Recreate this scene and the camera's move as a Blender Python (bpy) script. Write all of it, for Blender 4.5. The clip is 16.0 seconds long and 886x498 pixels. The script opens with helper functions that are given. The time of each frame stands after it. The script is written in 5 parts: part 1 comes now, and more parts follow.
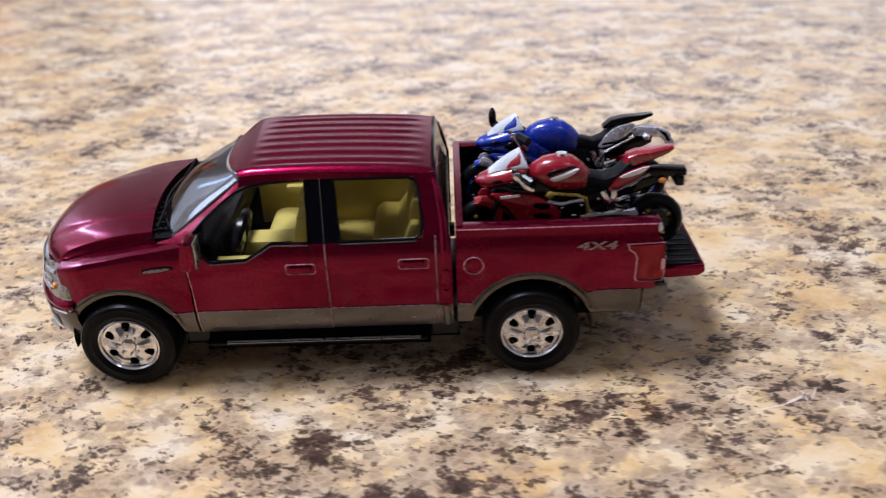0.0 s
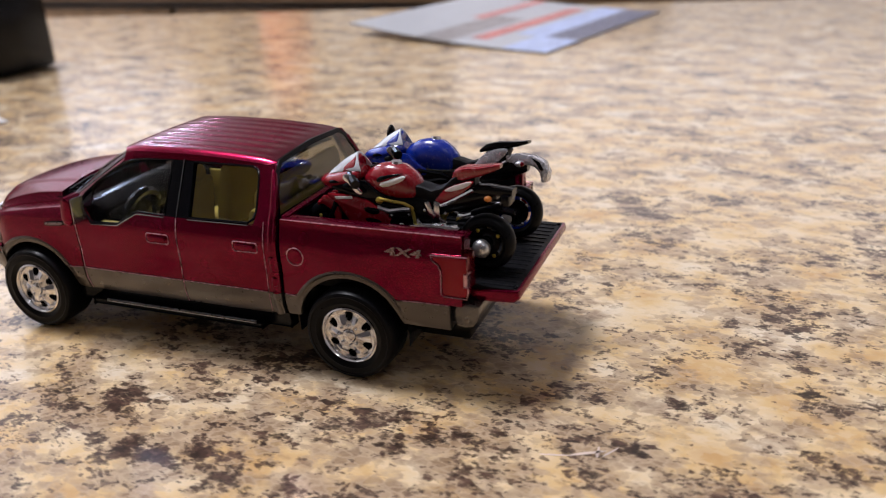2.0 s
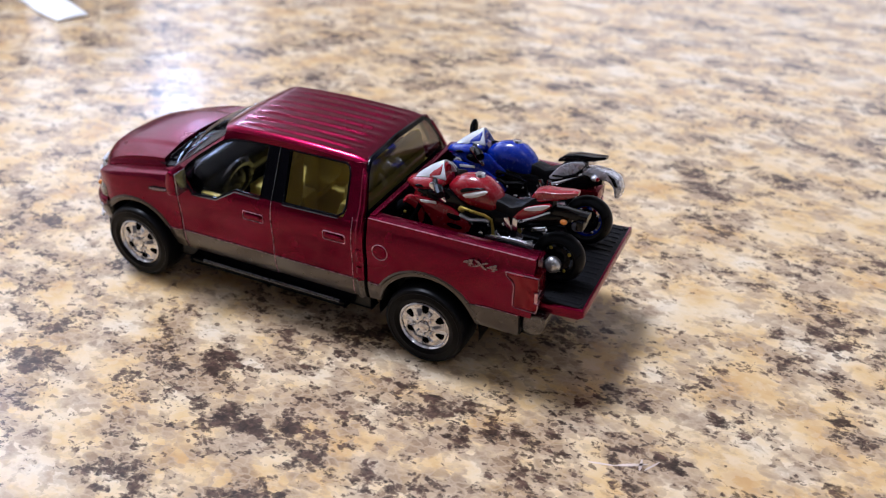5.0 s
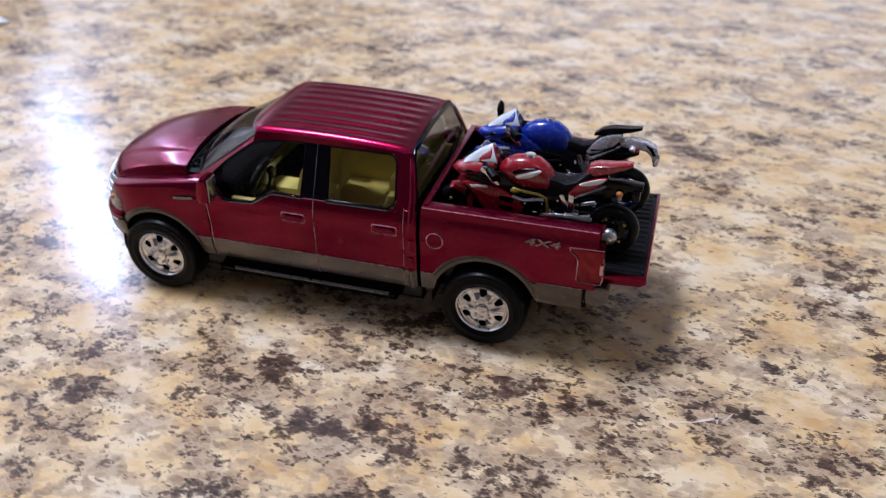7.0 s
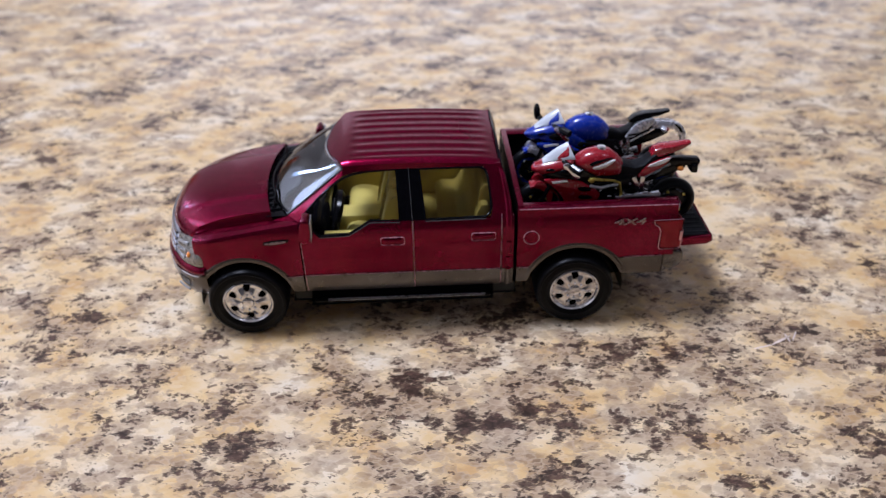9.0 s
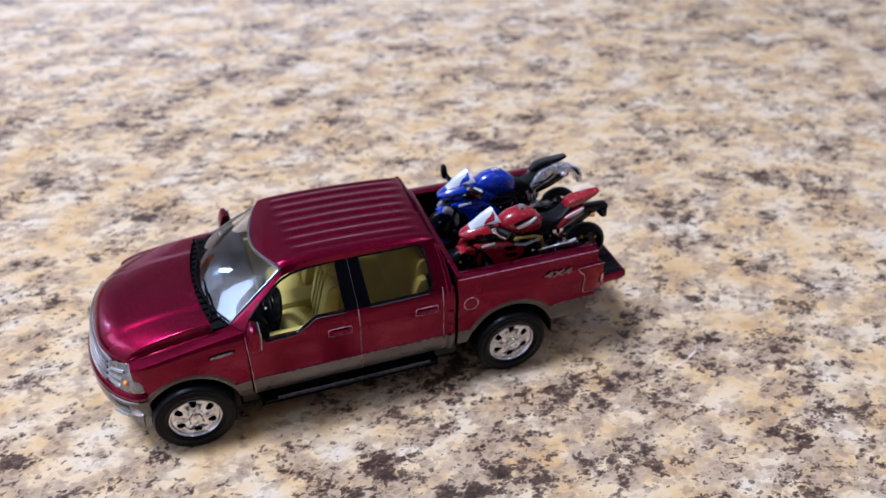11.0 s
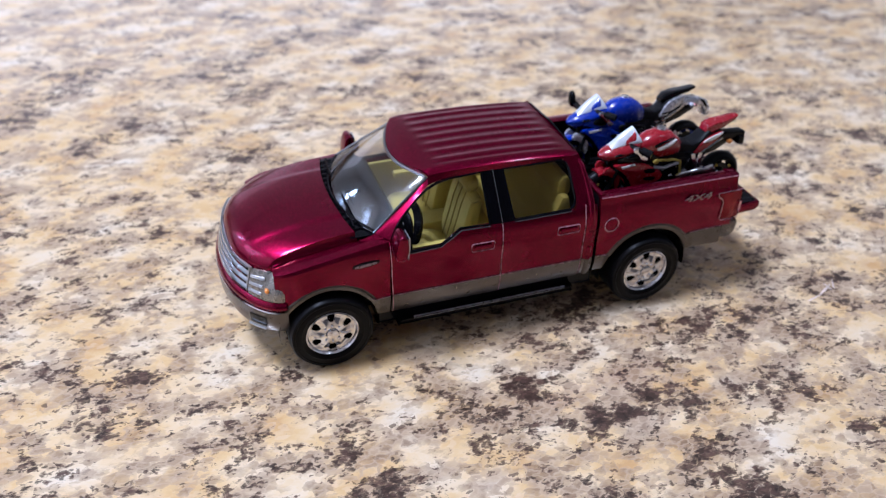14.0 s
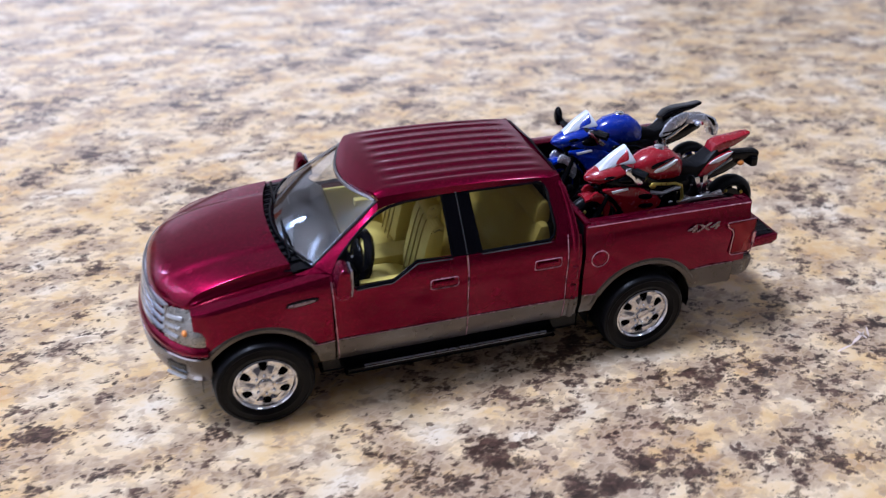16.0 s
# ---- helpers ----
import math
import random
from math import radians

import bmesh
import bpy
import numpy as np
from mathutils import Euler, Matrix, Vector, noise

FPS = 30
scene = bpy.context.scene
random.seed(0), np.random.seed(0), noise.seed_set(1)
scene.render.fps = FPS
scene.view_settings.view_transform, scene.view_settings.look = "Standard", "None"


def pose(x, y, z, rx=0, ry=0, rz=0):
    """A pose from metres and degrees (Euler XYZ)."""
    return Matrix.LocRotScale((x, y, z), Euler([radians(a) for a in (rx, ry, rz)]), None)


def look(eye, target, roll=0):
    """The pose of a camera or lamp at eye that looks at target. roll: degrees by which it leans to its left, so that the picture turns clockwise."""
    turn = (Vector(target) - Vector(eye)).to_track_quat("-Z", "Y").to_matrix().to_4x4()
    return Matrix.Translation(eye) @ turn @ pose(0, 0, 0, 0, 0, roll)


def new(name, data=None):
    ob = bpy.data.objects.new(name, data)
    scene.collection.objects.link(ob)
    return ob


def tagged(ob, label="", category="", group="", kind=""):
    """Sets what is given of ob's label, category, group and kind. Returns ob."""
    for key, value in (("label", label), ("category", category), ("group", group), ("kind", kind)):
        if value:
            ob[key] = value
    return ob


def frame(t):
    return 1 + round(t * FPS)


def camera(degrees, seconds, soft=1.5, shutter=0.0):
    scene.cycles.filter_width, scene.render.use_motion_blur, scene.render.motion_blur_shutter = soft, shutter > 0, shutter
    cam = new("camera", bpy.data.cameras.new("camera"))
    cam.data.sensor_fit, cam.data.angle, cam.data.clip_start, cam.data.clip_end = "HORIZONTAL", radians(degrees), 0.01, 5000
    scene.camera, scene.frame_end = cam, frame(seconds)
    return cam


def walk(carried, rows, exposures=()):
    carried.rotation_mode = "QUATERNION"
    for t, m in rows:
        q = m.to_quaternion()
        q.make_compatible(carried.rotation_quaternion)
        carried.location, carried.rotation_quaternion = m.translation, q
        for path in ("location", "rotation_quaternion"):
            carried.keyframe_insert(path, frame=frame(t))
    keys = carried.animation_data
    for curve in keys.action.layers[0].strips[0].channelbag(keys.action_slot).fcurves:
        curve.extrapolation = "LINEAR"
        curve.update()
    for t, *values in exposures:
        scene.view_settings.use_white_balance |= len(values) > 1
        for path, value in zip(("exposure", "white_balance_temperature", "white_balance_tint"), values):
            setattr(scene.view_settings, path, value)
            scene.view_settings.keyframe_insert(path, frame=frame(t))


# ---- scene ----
cam = camera(54.88, 16.0, soft=1.0, shutter=0.55)
cam.data.dof.use_dof, cam.data.dof.focus_distance, cam.data.dof.aperture_fstop = True, 0.174, 20.0
PATH = [
    (0, (0.02630, -0.15926, 0.10906), (0.02305, 0.01428, 0.00970), -2.42),
    (0.5, (0.04929, -0.16675, 0.10915), (0.02991, 0.00912, 0.01591), -2.77),
    (1, (0.06910, -0.16502, 0.10244), (0.03308, 0.01180, 0.01621), -2.93),
    (1.5, (0.09420, -0.16005, 0.09566), (0.04174, 0.01536, 0.01518), -2.81),
    (2, (0.11443, -0.15358, 0.08994), (0.04597, 0.01811, 0.01354), -2.54),
    (2.5, (0.12722, -0.14275, 0.08726), (0.04670, 0.02425, 0.01225), -1.70),
    (3, (0.13806, -0.13050, 0.08545), (0.04707, 0.02976, 0.00775), -1.00),
    (3.5, (0.13451, -0.12727, 0.09633), (0.04215, 0.02706, 0.00887), -0.17),
    (4, (0.12571, -0.13566, 0.11483), (0.04114, 0.01710, 0.01730), 0.27),
    (4.5, (0.11630, -0.15000, 0.12486), (0.03893, 0.00305, 0.02195), 0.43),
    (4.7, (0.11251, -0.15216, 0.12337), (0.03727, 0.00093, 0.01894), 0.45),
    (6.8, (0.08109, -0.16583, 0.12301), (0.02991, -0.00650, 0.01348), -0.21),
    (7, (0.07530, -0.16728, 0.12436), (0.02755, -0.00689, 0.01485), -0.37),
    (7.5, (0.06461, -0.17311, 0.12954), (0.02829, -0.00997, 0.01970), -0.53),
    (8, (0.04649, -0.18656, 0.13061), (0.02315, -0.02119, 0.02058), -0.69),
    (8.2, (0.03607, -0.18908, 0.13275), (0.01901, -0.02341, 0.02200), -0.61),
    (10.3, (-0.02676, -0.18490, 0.14889), (0.01425, -0.02698, 0.03323), -0.64),
    (10.5, (-0.02897, -0.17904, 0.15869), (0.01744, -0.02402, 0.04114), -0.04),
    (11, (-0.03126, -0.16886, 0.16204), (0.02250, -0.01785, 0.04244), 0.49),
    (11.5, (-0.01965, -0.15847, 0.15116), (0.03556, -0.00950, 0.02968), 0.49),
    (12, (-0.01221, -0.14865, 0.14888), (0.04302, -0.00134, 0.02539), 0.58),
    (12.5, (-0.03215, -0.15092, 0.14446), (0.02179, -0.00361, 0.02040), 0.64),
    (13, (-0.04868, -0.15644, 0.14840), (0.00507, -0.00788, 0.02577), 0.86),
    (13.5, (-0.04667, -0.16422, 0.14645), (0.00767, -0.01349, 0.02674), 1.17),
    (14, (-0.06732, -0.16664, 0.13669), (-0.01097, -0.01283, 0.02195), 1.70),
    (14.5, (-0.06235, -0.16436, 0.12224), (-0.00462, -0.00668, 0.01359), 1.37),
    (15, (-0.05651, -0.16250, 0.11532), (0.00092, -0.00260, 0.00982), 1.09),
    (15.5, (-0.05526, -0.15734, 0.11831), (0.00019, 0.00401, 0.01396), 0.84),
    (16, (-0.04510, -0.15004, 0.11790), (0.00589, 0.01229, 0.01279), 0.47),
]
GRADE = [(0, 0.11, 5680, 13), (1, -0.08, 6200, 13), (2.5, -0.07, 6200, 13), (3.5, 0.10, 5800, 12), (4.5, 0.10, 5620, 12), (7.2, -0.13, 5480, 13), (8.2, -0.15, 5560, 14), (10.5, 0.05, 5130, 14), (14.5, 0.09, 5130, 14), (16, 0.12, 5150, 14)]
walk(cam, [(t, look(eye, target, roll)) for t, eye, target, roll in PATH], GRADE)

# ---- light ----
world = bpy.data.worlds.new("world")
scene.world = world
world.use_nodes = True
world.node_tree.nodes["Background"].inputs[0].default_value = (0.55, 0.6, 0.7, 1)
world.node_tree.nodes["Background"].inputs[1].default_value = 0.08

CEILING = 2.1


def downlight(name, x, y, watts, size, color, z=CEILING - 0.012):
    lamp = bpy.data.lights.new(name, "AREA")
    lamp.shape, lamp.size, lamp.energy, lamp.color = "DISK", size, watts, color
    ob = new(name, lamp)
    ob.matrix_world = pose(x, y, z)
    return ob


LAMPS = [
    (-0.79, 0.255, 59.0, 0.56, (0.98, 0.96, 1.0)),
    # two unseen fill lamps, added to brighten the sides facing the camera
    (-0.70, -1.34, 0.8, 0.2, (0.98, 0.96, 1.0)),
    (1.08, -0.95, 4.0, 0.2, (0.98, 0.96, 1.0)),
]
for x, y, watts, size, color in LAMPS:
    downlight("key_and_fill_lamp", x, y, watts, size, color)


# ---- materials ----
def material(name):
    m = bpy.data.materials.new(name)
    m.use_nodes = True
    t = m.node_tree
    return m, t, t.nodes["Principled BSDF"]


def node(t, kind, **settings):
    n = t.nodes.new(kind)
    for key, value in settings.items():
        if key == "operation":
            n.operation = value
        elif key == "blend":
            n.blend_type = value
        else:
            n.inputs[key].default_value = value
    return n


def coords(t, scale=(1, 1, 1), turn=0.0):
    tc = t.nodes.new("ShaderNodeTexCoord")
    mp = t.nodes.new("ShaderNodeMapping")
    mp.inputs["Scale"].default_value = scale
    mp.inputs["Rotation"].default_value = (0, 0, turn)
    t.links.new(tc.outputs["Object"], mp.inputs["Vector"])
    return mp.outputs["Vector"]


def noise_tex(t, vec, scale, detail=4.0, rough=0.6, distort=0.0):
    n = t.nodes.new("ShaderNodeTexNoise")
    n.inputs["Scale"].default_value, n.inputs["Detail"].default_value = scale, detail
    n.inputs["Roughness"].default_value, n.inputs["Distortion"].default_value = rough, distort
    t.links.new(vec, n.inputs["Vector"])
    return n.outputs["Fac"]


def ramp(t, fac, *stops):
    r = t.nodes.new("ShaderNodeValToRGB")
    e = r.color_ramp.elements
    while len(e) < len(stops):
        e.new(0.5)
    for k, (at, c) in enumerate(stops):
        e[k].position = at
        e[k].color = (*c, 1) if isinstance(c, tuple) else (c, c, c, 1)
    t.links.new(fac, r.inputs["Fac"])
    return r.outputs["Color"]


def mixed(t, fac, a, b, blend="MIX"):
    m = t.nodes.new("ShaderNodeMixRGB")
    m.blend_type = blend
    for socket, value in (("Fac", fac), ("Color1", a), ("Color2", b)):
        if isinstance(value, (int, float)):
            m.inputs[socket].default_value = value
        elif isinstance(value, tuple):
            m.inputs[socket].default_value = (*value, 1)
        else:
            t.links.new(value, m.inputs[socket])
    return m.outputs["Color"]


def bump(t, p, height, strength, distance):
    b = t.nodes.new("ShaderNodeBump")
    b.inputs["Strength"].default_value, b.inputs["Distance"].default_value = strength, distance
    t.links.new(height, b.inputs["Height"])
    t.links.new(b.outputs["Normal"], p.inputs["Normal"])


def plain(name, color, rough=0.5, metal=0.0, coat=0.0, vary=0.12, grain=900.0, relief=0.0, spec=0.5):
    """A moulded or painted surface with a fine, uneven grain and slightly uneven gloss."""
    m, t, p = material(name)
    v = coords(t)
    fine, broad = noise_tex(t, v, grain, 3), noise_tex(t, v, 90.0, 2)
    dark = tuple(c * (1 - vary) for c in color)
    light = tuple(min(1, c * (1 + vary)) for c in color)
    t.links.new(ramp(t, broad, (0.3, dark), (0.7, light)), p.inputs["Base Color"])
    t.links.new(ramp(t, fine, (0.3, max(0.02, rough * 0.8)), (0.7, min(1, rough * 1.2))), p.inputs["Roughness"])
    p.inputs["Metallic"].default_value, p.inputs["Specular IOR Level"].default_value = metal, spec
    p.inputs["Coat Weight"].default_value, p.inputs["Coat Roughness"].default_value = coat, 0.04
    if relief:
        bump(t, p, fine, relief, 0.0002)
    return m


def flake_paint(name, color, bright):
    """Candy metallic paint: fine flakes under a clear coat, their sparkle put into the colour."""
    m, t, p = material(name)
    v = coords(t)
    vor = t.nodes.new("ShaderNodeTexVoronoi")
    vor.inputs["Scale"].default_value = 7600.0
    t.links.new(v, vor.inputs["Vector"])
    sep = t.nodes.new("ShaderNodeSeparateColor")
    t.links.new(vor.outputs["Color"], sep.inputs[0])
    flake = ramp(t, sep.outputs[0], (0.74, 0.0), (0.98, 0.7))
    t.links.new(mixed(t, flake, color, bright), p.inputs["Base Color"])
    t.links.new(ramp(t, noise_tex(t, v, 60.0, 3), (0.3, 0.22), (0.7, 0.29)), p.inputs["Roughness"])
    p.inputs["Metallic"].default_value = 0.85
    p.inputs["Coat Weight"].default_value, p.inputs["Coat Roughness"].default_value, p.inputs["Coat IOR"].default_value = 0.38, 0.09, 1.42
    p.inputs["Specular IOR Level"].default_value = 0.0
    bump(t, p, noise_tex(t, v, 260.0, 2), 0.025, 0.0003)
    return m


def pane_glass(name, tint, rough=0.02, face=0.05):
    m, t, p = material(name)
    out = t.nodes["Material Output"]
    t.nodes.remove(p)
    clear, gloss, mix, fres = (t.nodes.new("ShaderNode" + k) for k in ("BsdfTransparent", "BsdfGlossy", "MixShader", "LayerWeight"))
    clear.inputs[0].default_value = (*tint, 1)
    gloss.inputs["Roughness"].default_value = rough
    fres.inputs["Blend"].default_value = 0.5
    steep, gloss_at = node(t, "ShaderNodeMath", operation="POWER"), node(t, "ShaderNodeMath", operation="MULTIPLY_ADD")
    steep.inputs[1].default_value = 4.0
    gloss_at.inputs[1].default_value, gloss_at.inputs[2].default_value = 0.35, face
    t.links.new(fres.outputs["Facing"], steep.inputs[0])
    t.links.new(steep.outputs[0], gloss_at.inputs[0])
    for a, b in ((gloss_at.outputs[0], mix.inputs[0]), (clear.outputs[0], mix.inputs[1]), (gloss.outputs[0], mix.inputs[2]), (mix.outputs[0], out.inputs[0])):
        t.links.new(a, b)
    return m


def cell_tex(t, vec, scale, soft=0.22):
    """Crystals with softened borders: random values for each, so that a whole crystal takes one tone."""
    vor = t.nodes.new("ShaderNodeTexVoronoi")
    vor.feature = "SMOOTH_F1"
    vor.inputs["Smoothness"].default_value = soft
    vor.inputs["Scale"].default_value = scale
    t.links.new(vec, vor.inputs["Vector"])
    sep = t.nodes.new("ShaderNodeSeparateColor")
    t.links.new(vor.outputs["Color"], sep.inputs[0])
    return sep.outputs


def weighed(t, *terms):
    """The sum of weight times value, and a constant."""
    last = None
    for value, weight in terms:
        m = t.nodes.new("ShaderNodeMath")
        m.operation = "MULTIPLY_ADD"
        t.links.new(value, m.inputs[0])
        m.inputs[1].default_value = weight
        if last is None:
            m.inputs[2].default_value = 0.0
        else:
            t.links.new(last, m.inputs[2])
        last = m.outputs[0]
    return last


def warped(t, vec, scale, amount, detail=4.0):
    n = t.nodes.new("ShaderNodeTexNoise")
    n.inputs["Scale"].default_value, n.inputs["Detail"].default_value, n.inputs["Roughness"].default_value = scale, detail, 0.65
    t.links.new(vec, n.inputs["Vector"])
    add = t.nodes.new("ShaderNodeVectorMath")
    add.operation = "MULTIPLY_ADD"
    add.inputs[1].default_value = (amount, amount, amount)
    t.links.new(n.outputs["Color"], add.inputs[0])
    t.links.new(vec, add.inputs[2])
    return add.outputs[0]


# middles of the large dark clusters in the stone, in millimetres, by size
CLUSTERS = {
    2.7: [(-3, -38), (7, -24), (18, -54), (-1, -44), (11, -55), (-51, -21), (-69, -1), (-79, 2), (2, -27), (-64, -16), (19, -33)],
    3.4: [(24, -44), (24, -51), (39, -28), (98, -28), (-46, -33), (1, -39), (30, -42), (52, -45), (52, -62), (110, 24), (25, -25)],
    4.5: [(-24, -47), (33, -57), (56, -40), (71, -43), (88, -28), (127, 12), (92, -37)],
    6.5: [(-94, 107), (-61, 127), (36, 143), (83, 91), (124, 148), (-14, 176)],
}


def clusters(t):
    """1 in the middle of each large dark cluster, falling to 0 at its ragged edge."""
    w = warped(t, coords(t), 330.0, 0.0075, 5.0)
    most = None
    for r, places in CLUSTERS.items():
        for x, y in places:
            d = t.nodes.new("ShaderNodeVectorMath")
            d.operation = "DISTANCE"
            t.links.new(w, d.inputs[0])
            d.inputs[1].default_value = (x * 0.001 + 0.00375, y * 0.001 + 0.00375, 0.00375)
            near = t.nodes.new("ShaderNodeMath")
            near.operation, near.use_clamp = "MULTIPLY_ADD", True
            t.links.new(d.outputs["Value"], near.inputs[0])
            near.inputs[1].default_value, near.inputs[2].default_value = -1 / (r * 0.0013), 1.0
            if most is None:
                most = near.outputs[0]
            else:
                top = t.nodes.new("ShaderNodeMath")
                top.operation = "MAXIMUM"
                t.links.new(most, top.inputs[0])
                t.links.new(near.outputs[0], top.inputs[1])
                most = top.outputs[0]
    return most


def crystal_edges(t, vec, scale, feature):
    vor = t.nodes.new("ShaderNodeTexVoronoi")
    vor.feature = feature
    vor.inputs["Scale"].default_value = scale
    t.links.new(vec, vor.inputs["Vector"])
    return vor.outputs["Distance"]


def times(t, a, b):
    m = node(t, "ShaderNodeMath", operation="MULTIPLY")
    t.links.new(a, m.inputs[0])
    t.links.new(b, m.inputs[1])
    return m.outputs[0]


def granite(name):
    """Polished cream granite: smooth cream and honey ground, see-through taupe crystals with pale borders in drifts, dotted dark brown clusters among them."""
    m, t, p = material(name)
    v = coords(t, (0.80, 1.16, 1), 0.55)
    w = warped(t, v, 420.0, 0.0026, 3.0)
    big = cell_tex(t, w, 500.0, 0.0)
    mid = cell_tex(t, w, 720.0)
    tiny = cell_tex(t, w, 1000.0, 0.0)
    gather = noise_tex(t, v, 52.0, 3, 0.5)
    spots = clusters(t)
    band = t.nodes.new("ShaderNodeVectorMath")
    band.operation = "DISTANCE"
    t.links.new(coords(t, (0.75, 1.25, 1)), band.inputs[0])
    band.inputs[1].default_value = (0.026, -0.070, 0)
    band = ramp(t, band.outputs["Value"], (0.03, 1.0), (0.10, 0.0))
    # ground
    cream = ramp(t, noise_tex(t, w, 75.0, 4, 0.55), (0.30, (0.54, 0.33, 0.135)), (0.43, (0.65, 0.445, 0.21)), (0.55, (0.70, 0.535, 0.32)), (0.70, (0.72, 0.62, 0.47)))
    cream = mixed(t, ramp(t, mid[2], (0.5, 0.0), (0.95, 0.22)), cream, (0.74, 0.63, 0.48))
    cream = mixed(t, ramp(t, noise_tex(t, w, 300.0, 4, 0.55), (0.53, 0.0), (0.68, 0.5)), cream, (0.50, 0.33, 0.16))
    # see-through crystals, each with a tone of its own and a pale border
    drift = noise_tex(t, w, 125.0, 4, 0.6)
    taupe_at = weighed(t, (drift, 1.0), (big[0], 0.20), (gather, 0.50), (spots, 0.24), (band, 0.05))
    taupe = ramp(t, big[1], (0.0, (0.165, 0.10, 0.06)), (0.5, (0.26, 0.172, 0.105)), (1.0, (0.40, 0.285, 0.18)))
    taupe = mixed(t, ramp(t, noise_tex(t, w, 620.0, 3, 0.6), (0.40, 0.0), (0.66, 0.5)), taupe, (0.44, 0.32, 0.205))
    there = ramp(t, taupe_at, (0.80, 0.0), (0.87, 0.42), (1.0, 0.85))
    body = mixed(t, there, cream, taupe)
    border = ramp(t, crystal_edges(t, w, 500.0, "DISTANCE_TO_EDGE"), (0.0, 0.55), (0.17, 0.0))
    body = mixed(t, times(t, border, there), body, (0.60, 0.46, 0.31))
    # dark lumps, dotted at their rims
    lump = noise_tex(t, w, 300.0, 5, 0.62)
    dots = crystal_edges(t, w, 1000.0, "F1")
    dark_at = weighed(t, (lump, 0.64), (gather, 0.50), (noise_tex(t, w, 700.0, 4, 0.65), 0.12), (dots, -0.13), (tiny[1], 0.05), (spots, 0.11), (band, 0.018))
    dark = ramp(t, noise_tex(t, w, 520.0, 3, 0.6), (0.34, (0.10, 0.054, 0.038)), (0.5, (0.046, 0.024, 0.017)), (0.64, (0.018, 0.010, 0.008)))
    body = mixed(t, ramp(t, dark_at, (0.64, 0.0), (0.672, 0.70), (0.73, 0.96)), body, dark)
    body = mixed(t, ramp(t, tiny[0], (0.978, 0.0), (0.986, 0.75)), body, (0.085, 0.05, 0.036))
    t.links.new(body, p.inputs["Base Color"])
    t.links.new(ramp(t, noise_tex(t, v, 300.0, 4, 0.7), (0.35, 0.11), (0.65, 0.21)), p.inputs["Roughness"])
    p.inputs["IOR"].default_value = 1.54
    p.inputs["Coat Weight"].default_value, p.inputs["Coat Roughness"].default_value, p.inputs["Coat IOR"].default_value = 0.4, 0.30, 1.4
    bump(t, p, noise_tex(t, v, 240.0, 4, 0.6), 0.14, 0.0002)
    return m


GRANITE = granite("polished_granite")
RED = flake_paint("candy_red_paint", (0.142, 0.0004, 0.0175), (0.48, 0.007, 0.075))
TAUPE = plain("taupe_metallic_paint", (0.112, 0.096, 0.084), 0.32, 0.75, 0.4)
GUNMETAL = plain("gunmetal_paint", (0.15, 0.14, 0.135), 0.24, 0.85, 0.3)
BLACK = plain("black_plastic", (0.003, 0.003, 0.004), 0.18, spec=0.22)
SEAT_BLACK = plain("matt_black_vinyl", (0.004, 0.004, 0.005), 0.5, spec=0.12)
SCREEN = plain("white_screen_plastic", (0.56, 0.58, 0.62), 0.2, 0.0, 0.5, vary=0.3)
GLOSS_BLACK = plain("gloss_black", (0.002, 0.002, 0.003), 0.08, 0.0, 0.0, spec=0.1)
LINER = plain("bed_liner_black", (0.004, 0.004, 0.005), 0.45, relief=0.3, spec=0.10)
RUBBER = plain("tyre_rubber", (0.004, 0.004, 0.005), 0.34, relief=0.08, spec=0.12)
CHROME = plain("chrome_plating", (0.74, 0.74, 0.77), 0.16, 1.0, vary=0.04)
SILVER = plain("silver_paint", (0.55, 0.55, 0.56), 0.32, 0.85)
LENS = plain("headlamp_lens_silver", (0.27, 0.25, 0.22), 0.28, 0.6, 0.4)
PALE_SILVER = plain("pale_silver_paint", (0.72, 0.72, 0.77), 0.26, 0.65, 0.3)
BADGE = plain("badge_dull_silver", (0.23, 0.17, 0.185), 0.28, 0.8)
YELLOW = plain("cabin_plastic_yellow", (0.68, 0.57, 0.15), 0.42)
GROOVE_SHADE = plain("cabin_groove_shade", (0.30, 0.22, 0.06), 0.6)
AMBER = plain("amber_lens", (0.75, 0.26, 0.04), 0.3, 0.0, 0.5)
TAIL_RED = plain("tail_lamp_red", (0.22, 0.003, 0.012), 0.16, 0.6, 0.35, spec=0.2)
LAMP_RIM = plain("lamp_rim_pink_silver", (0.62, 0.36, 0.42), 0.2, 0.85)
SCREEN_EDGE = plain("screen_edge_grey", (0.30, 0.30, 0.31), 0.22, 0.9)
WHITE = plain("white_paint", (0.78, 0.78, 0.78), 0.4)
# pale edge lines: worn paint and the edge highlight in one colour
PALE_EDGE = plain("worn_edge_highlight", (0.60, 0.33, 0.39), 0.28, 0.55, 0.3)
GLASS = pane_glass("window_pane_clear", (0.86, 0.85, 0.82), 0.02, 0.02)
TINTED = pane_glass("rear_pane_tinted", (0.54, 0.515, 0.45), 0.03, 0.045)
BACK_PANE = pane_glass("back_pane_tinted", (0.60, 0.58, 0.52), 0.06, 0.24)
SMOKED = pane_glass("windscreen_pane", (0.80, 0.81, 0.83), 0.09, 0.20)
BIKE_RED = plain("bike_red_enamel", (0.25, 0.006, 0.014), 0.25, 0.0, 0.5)
BIKE_BLUE = plain("bike_blue_enamel", (0.005, 0.024, 0.28), 0.25, 0.0, 0.5)
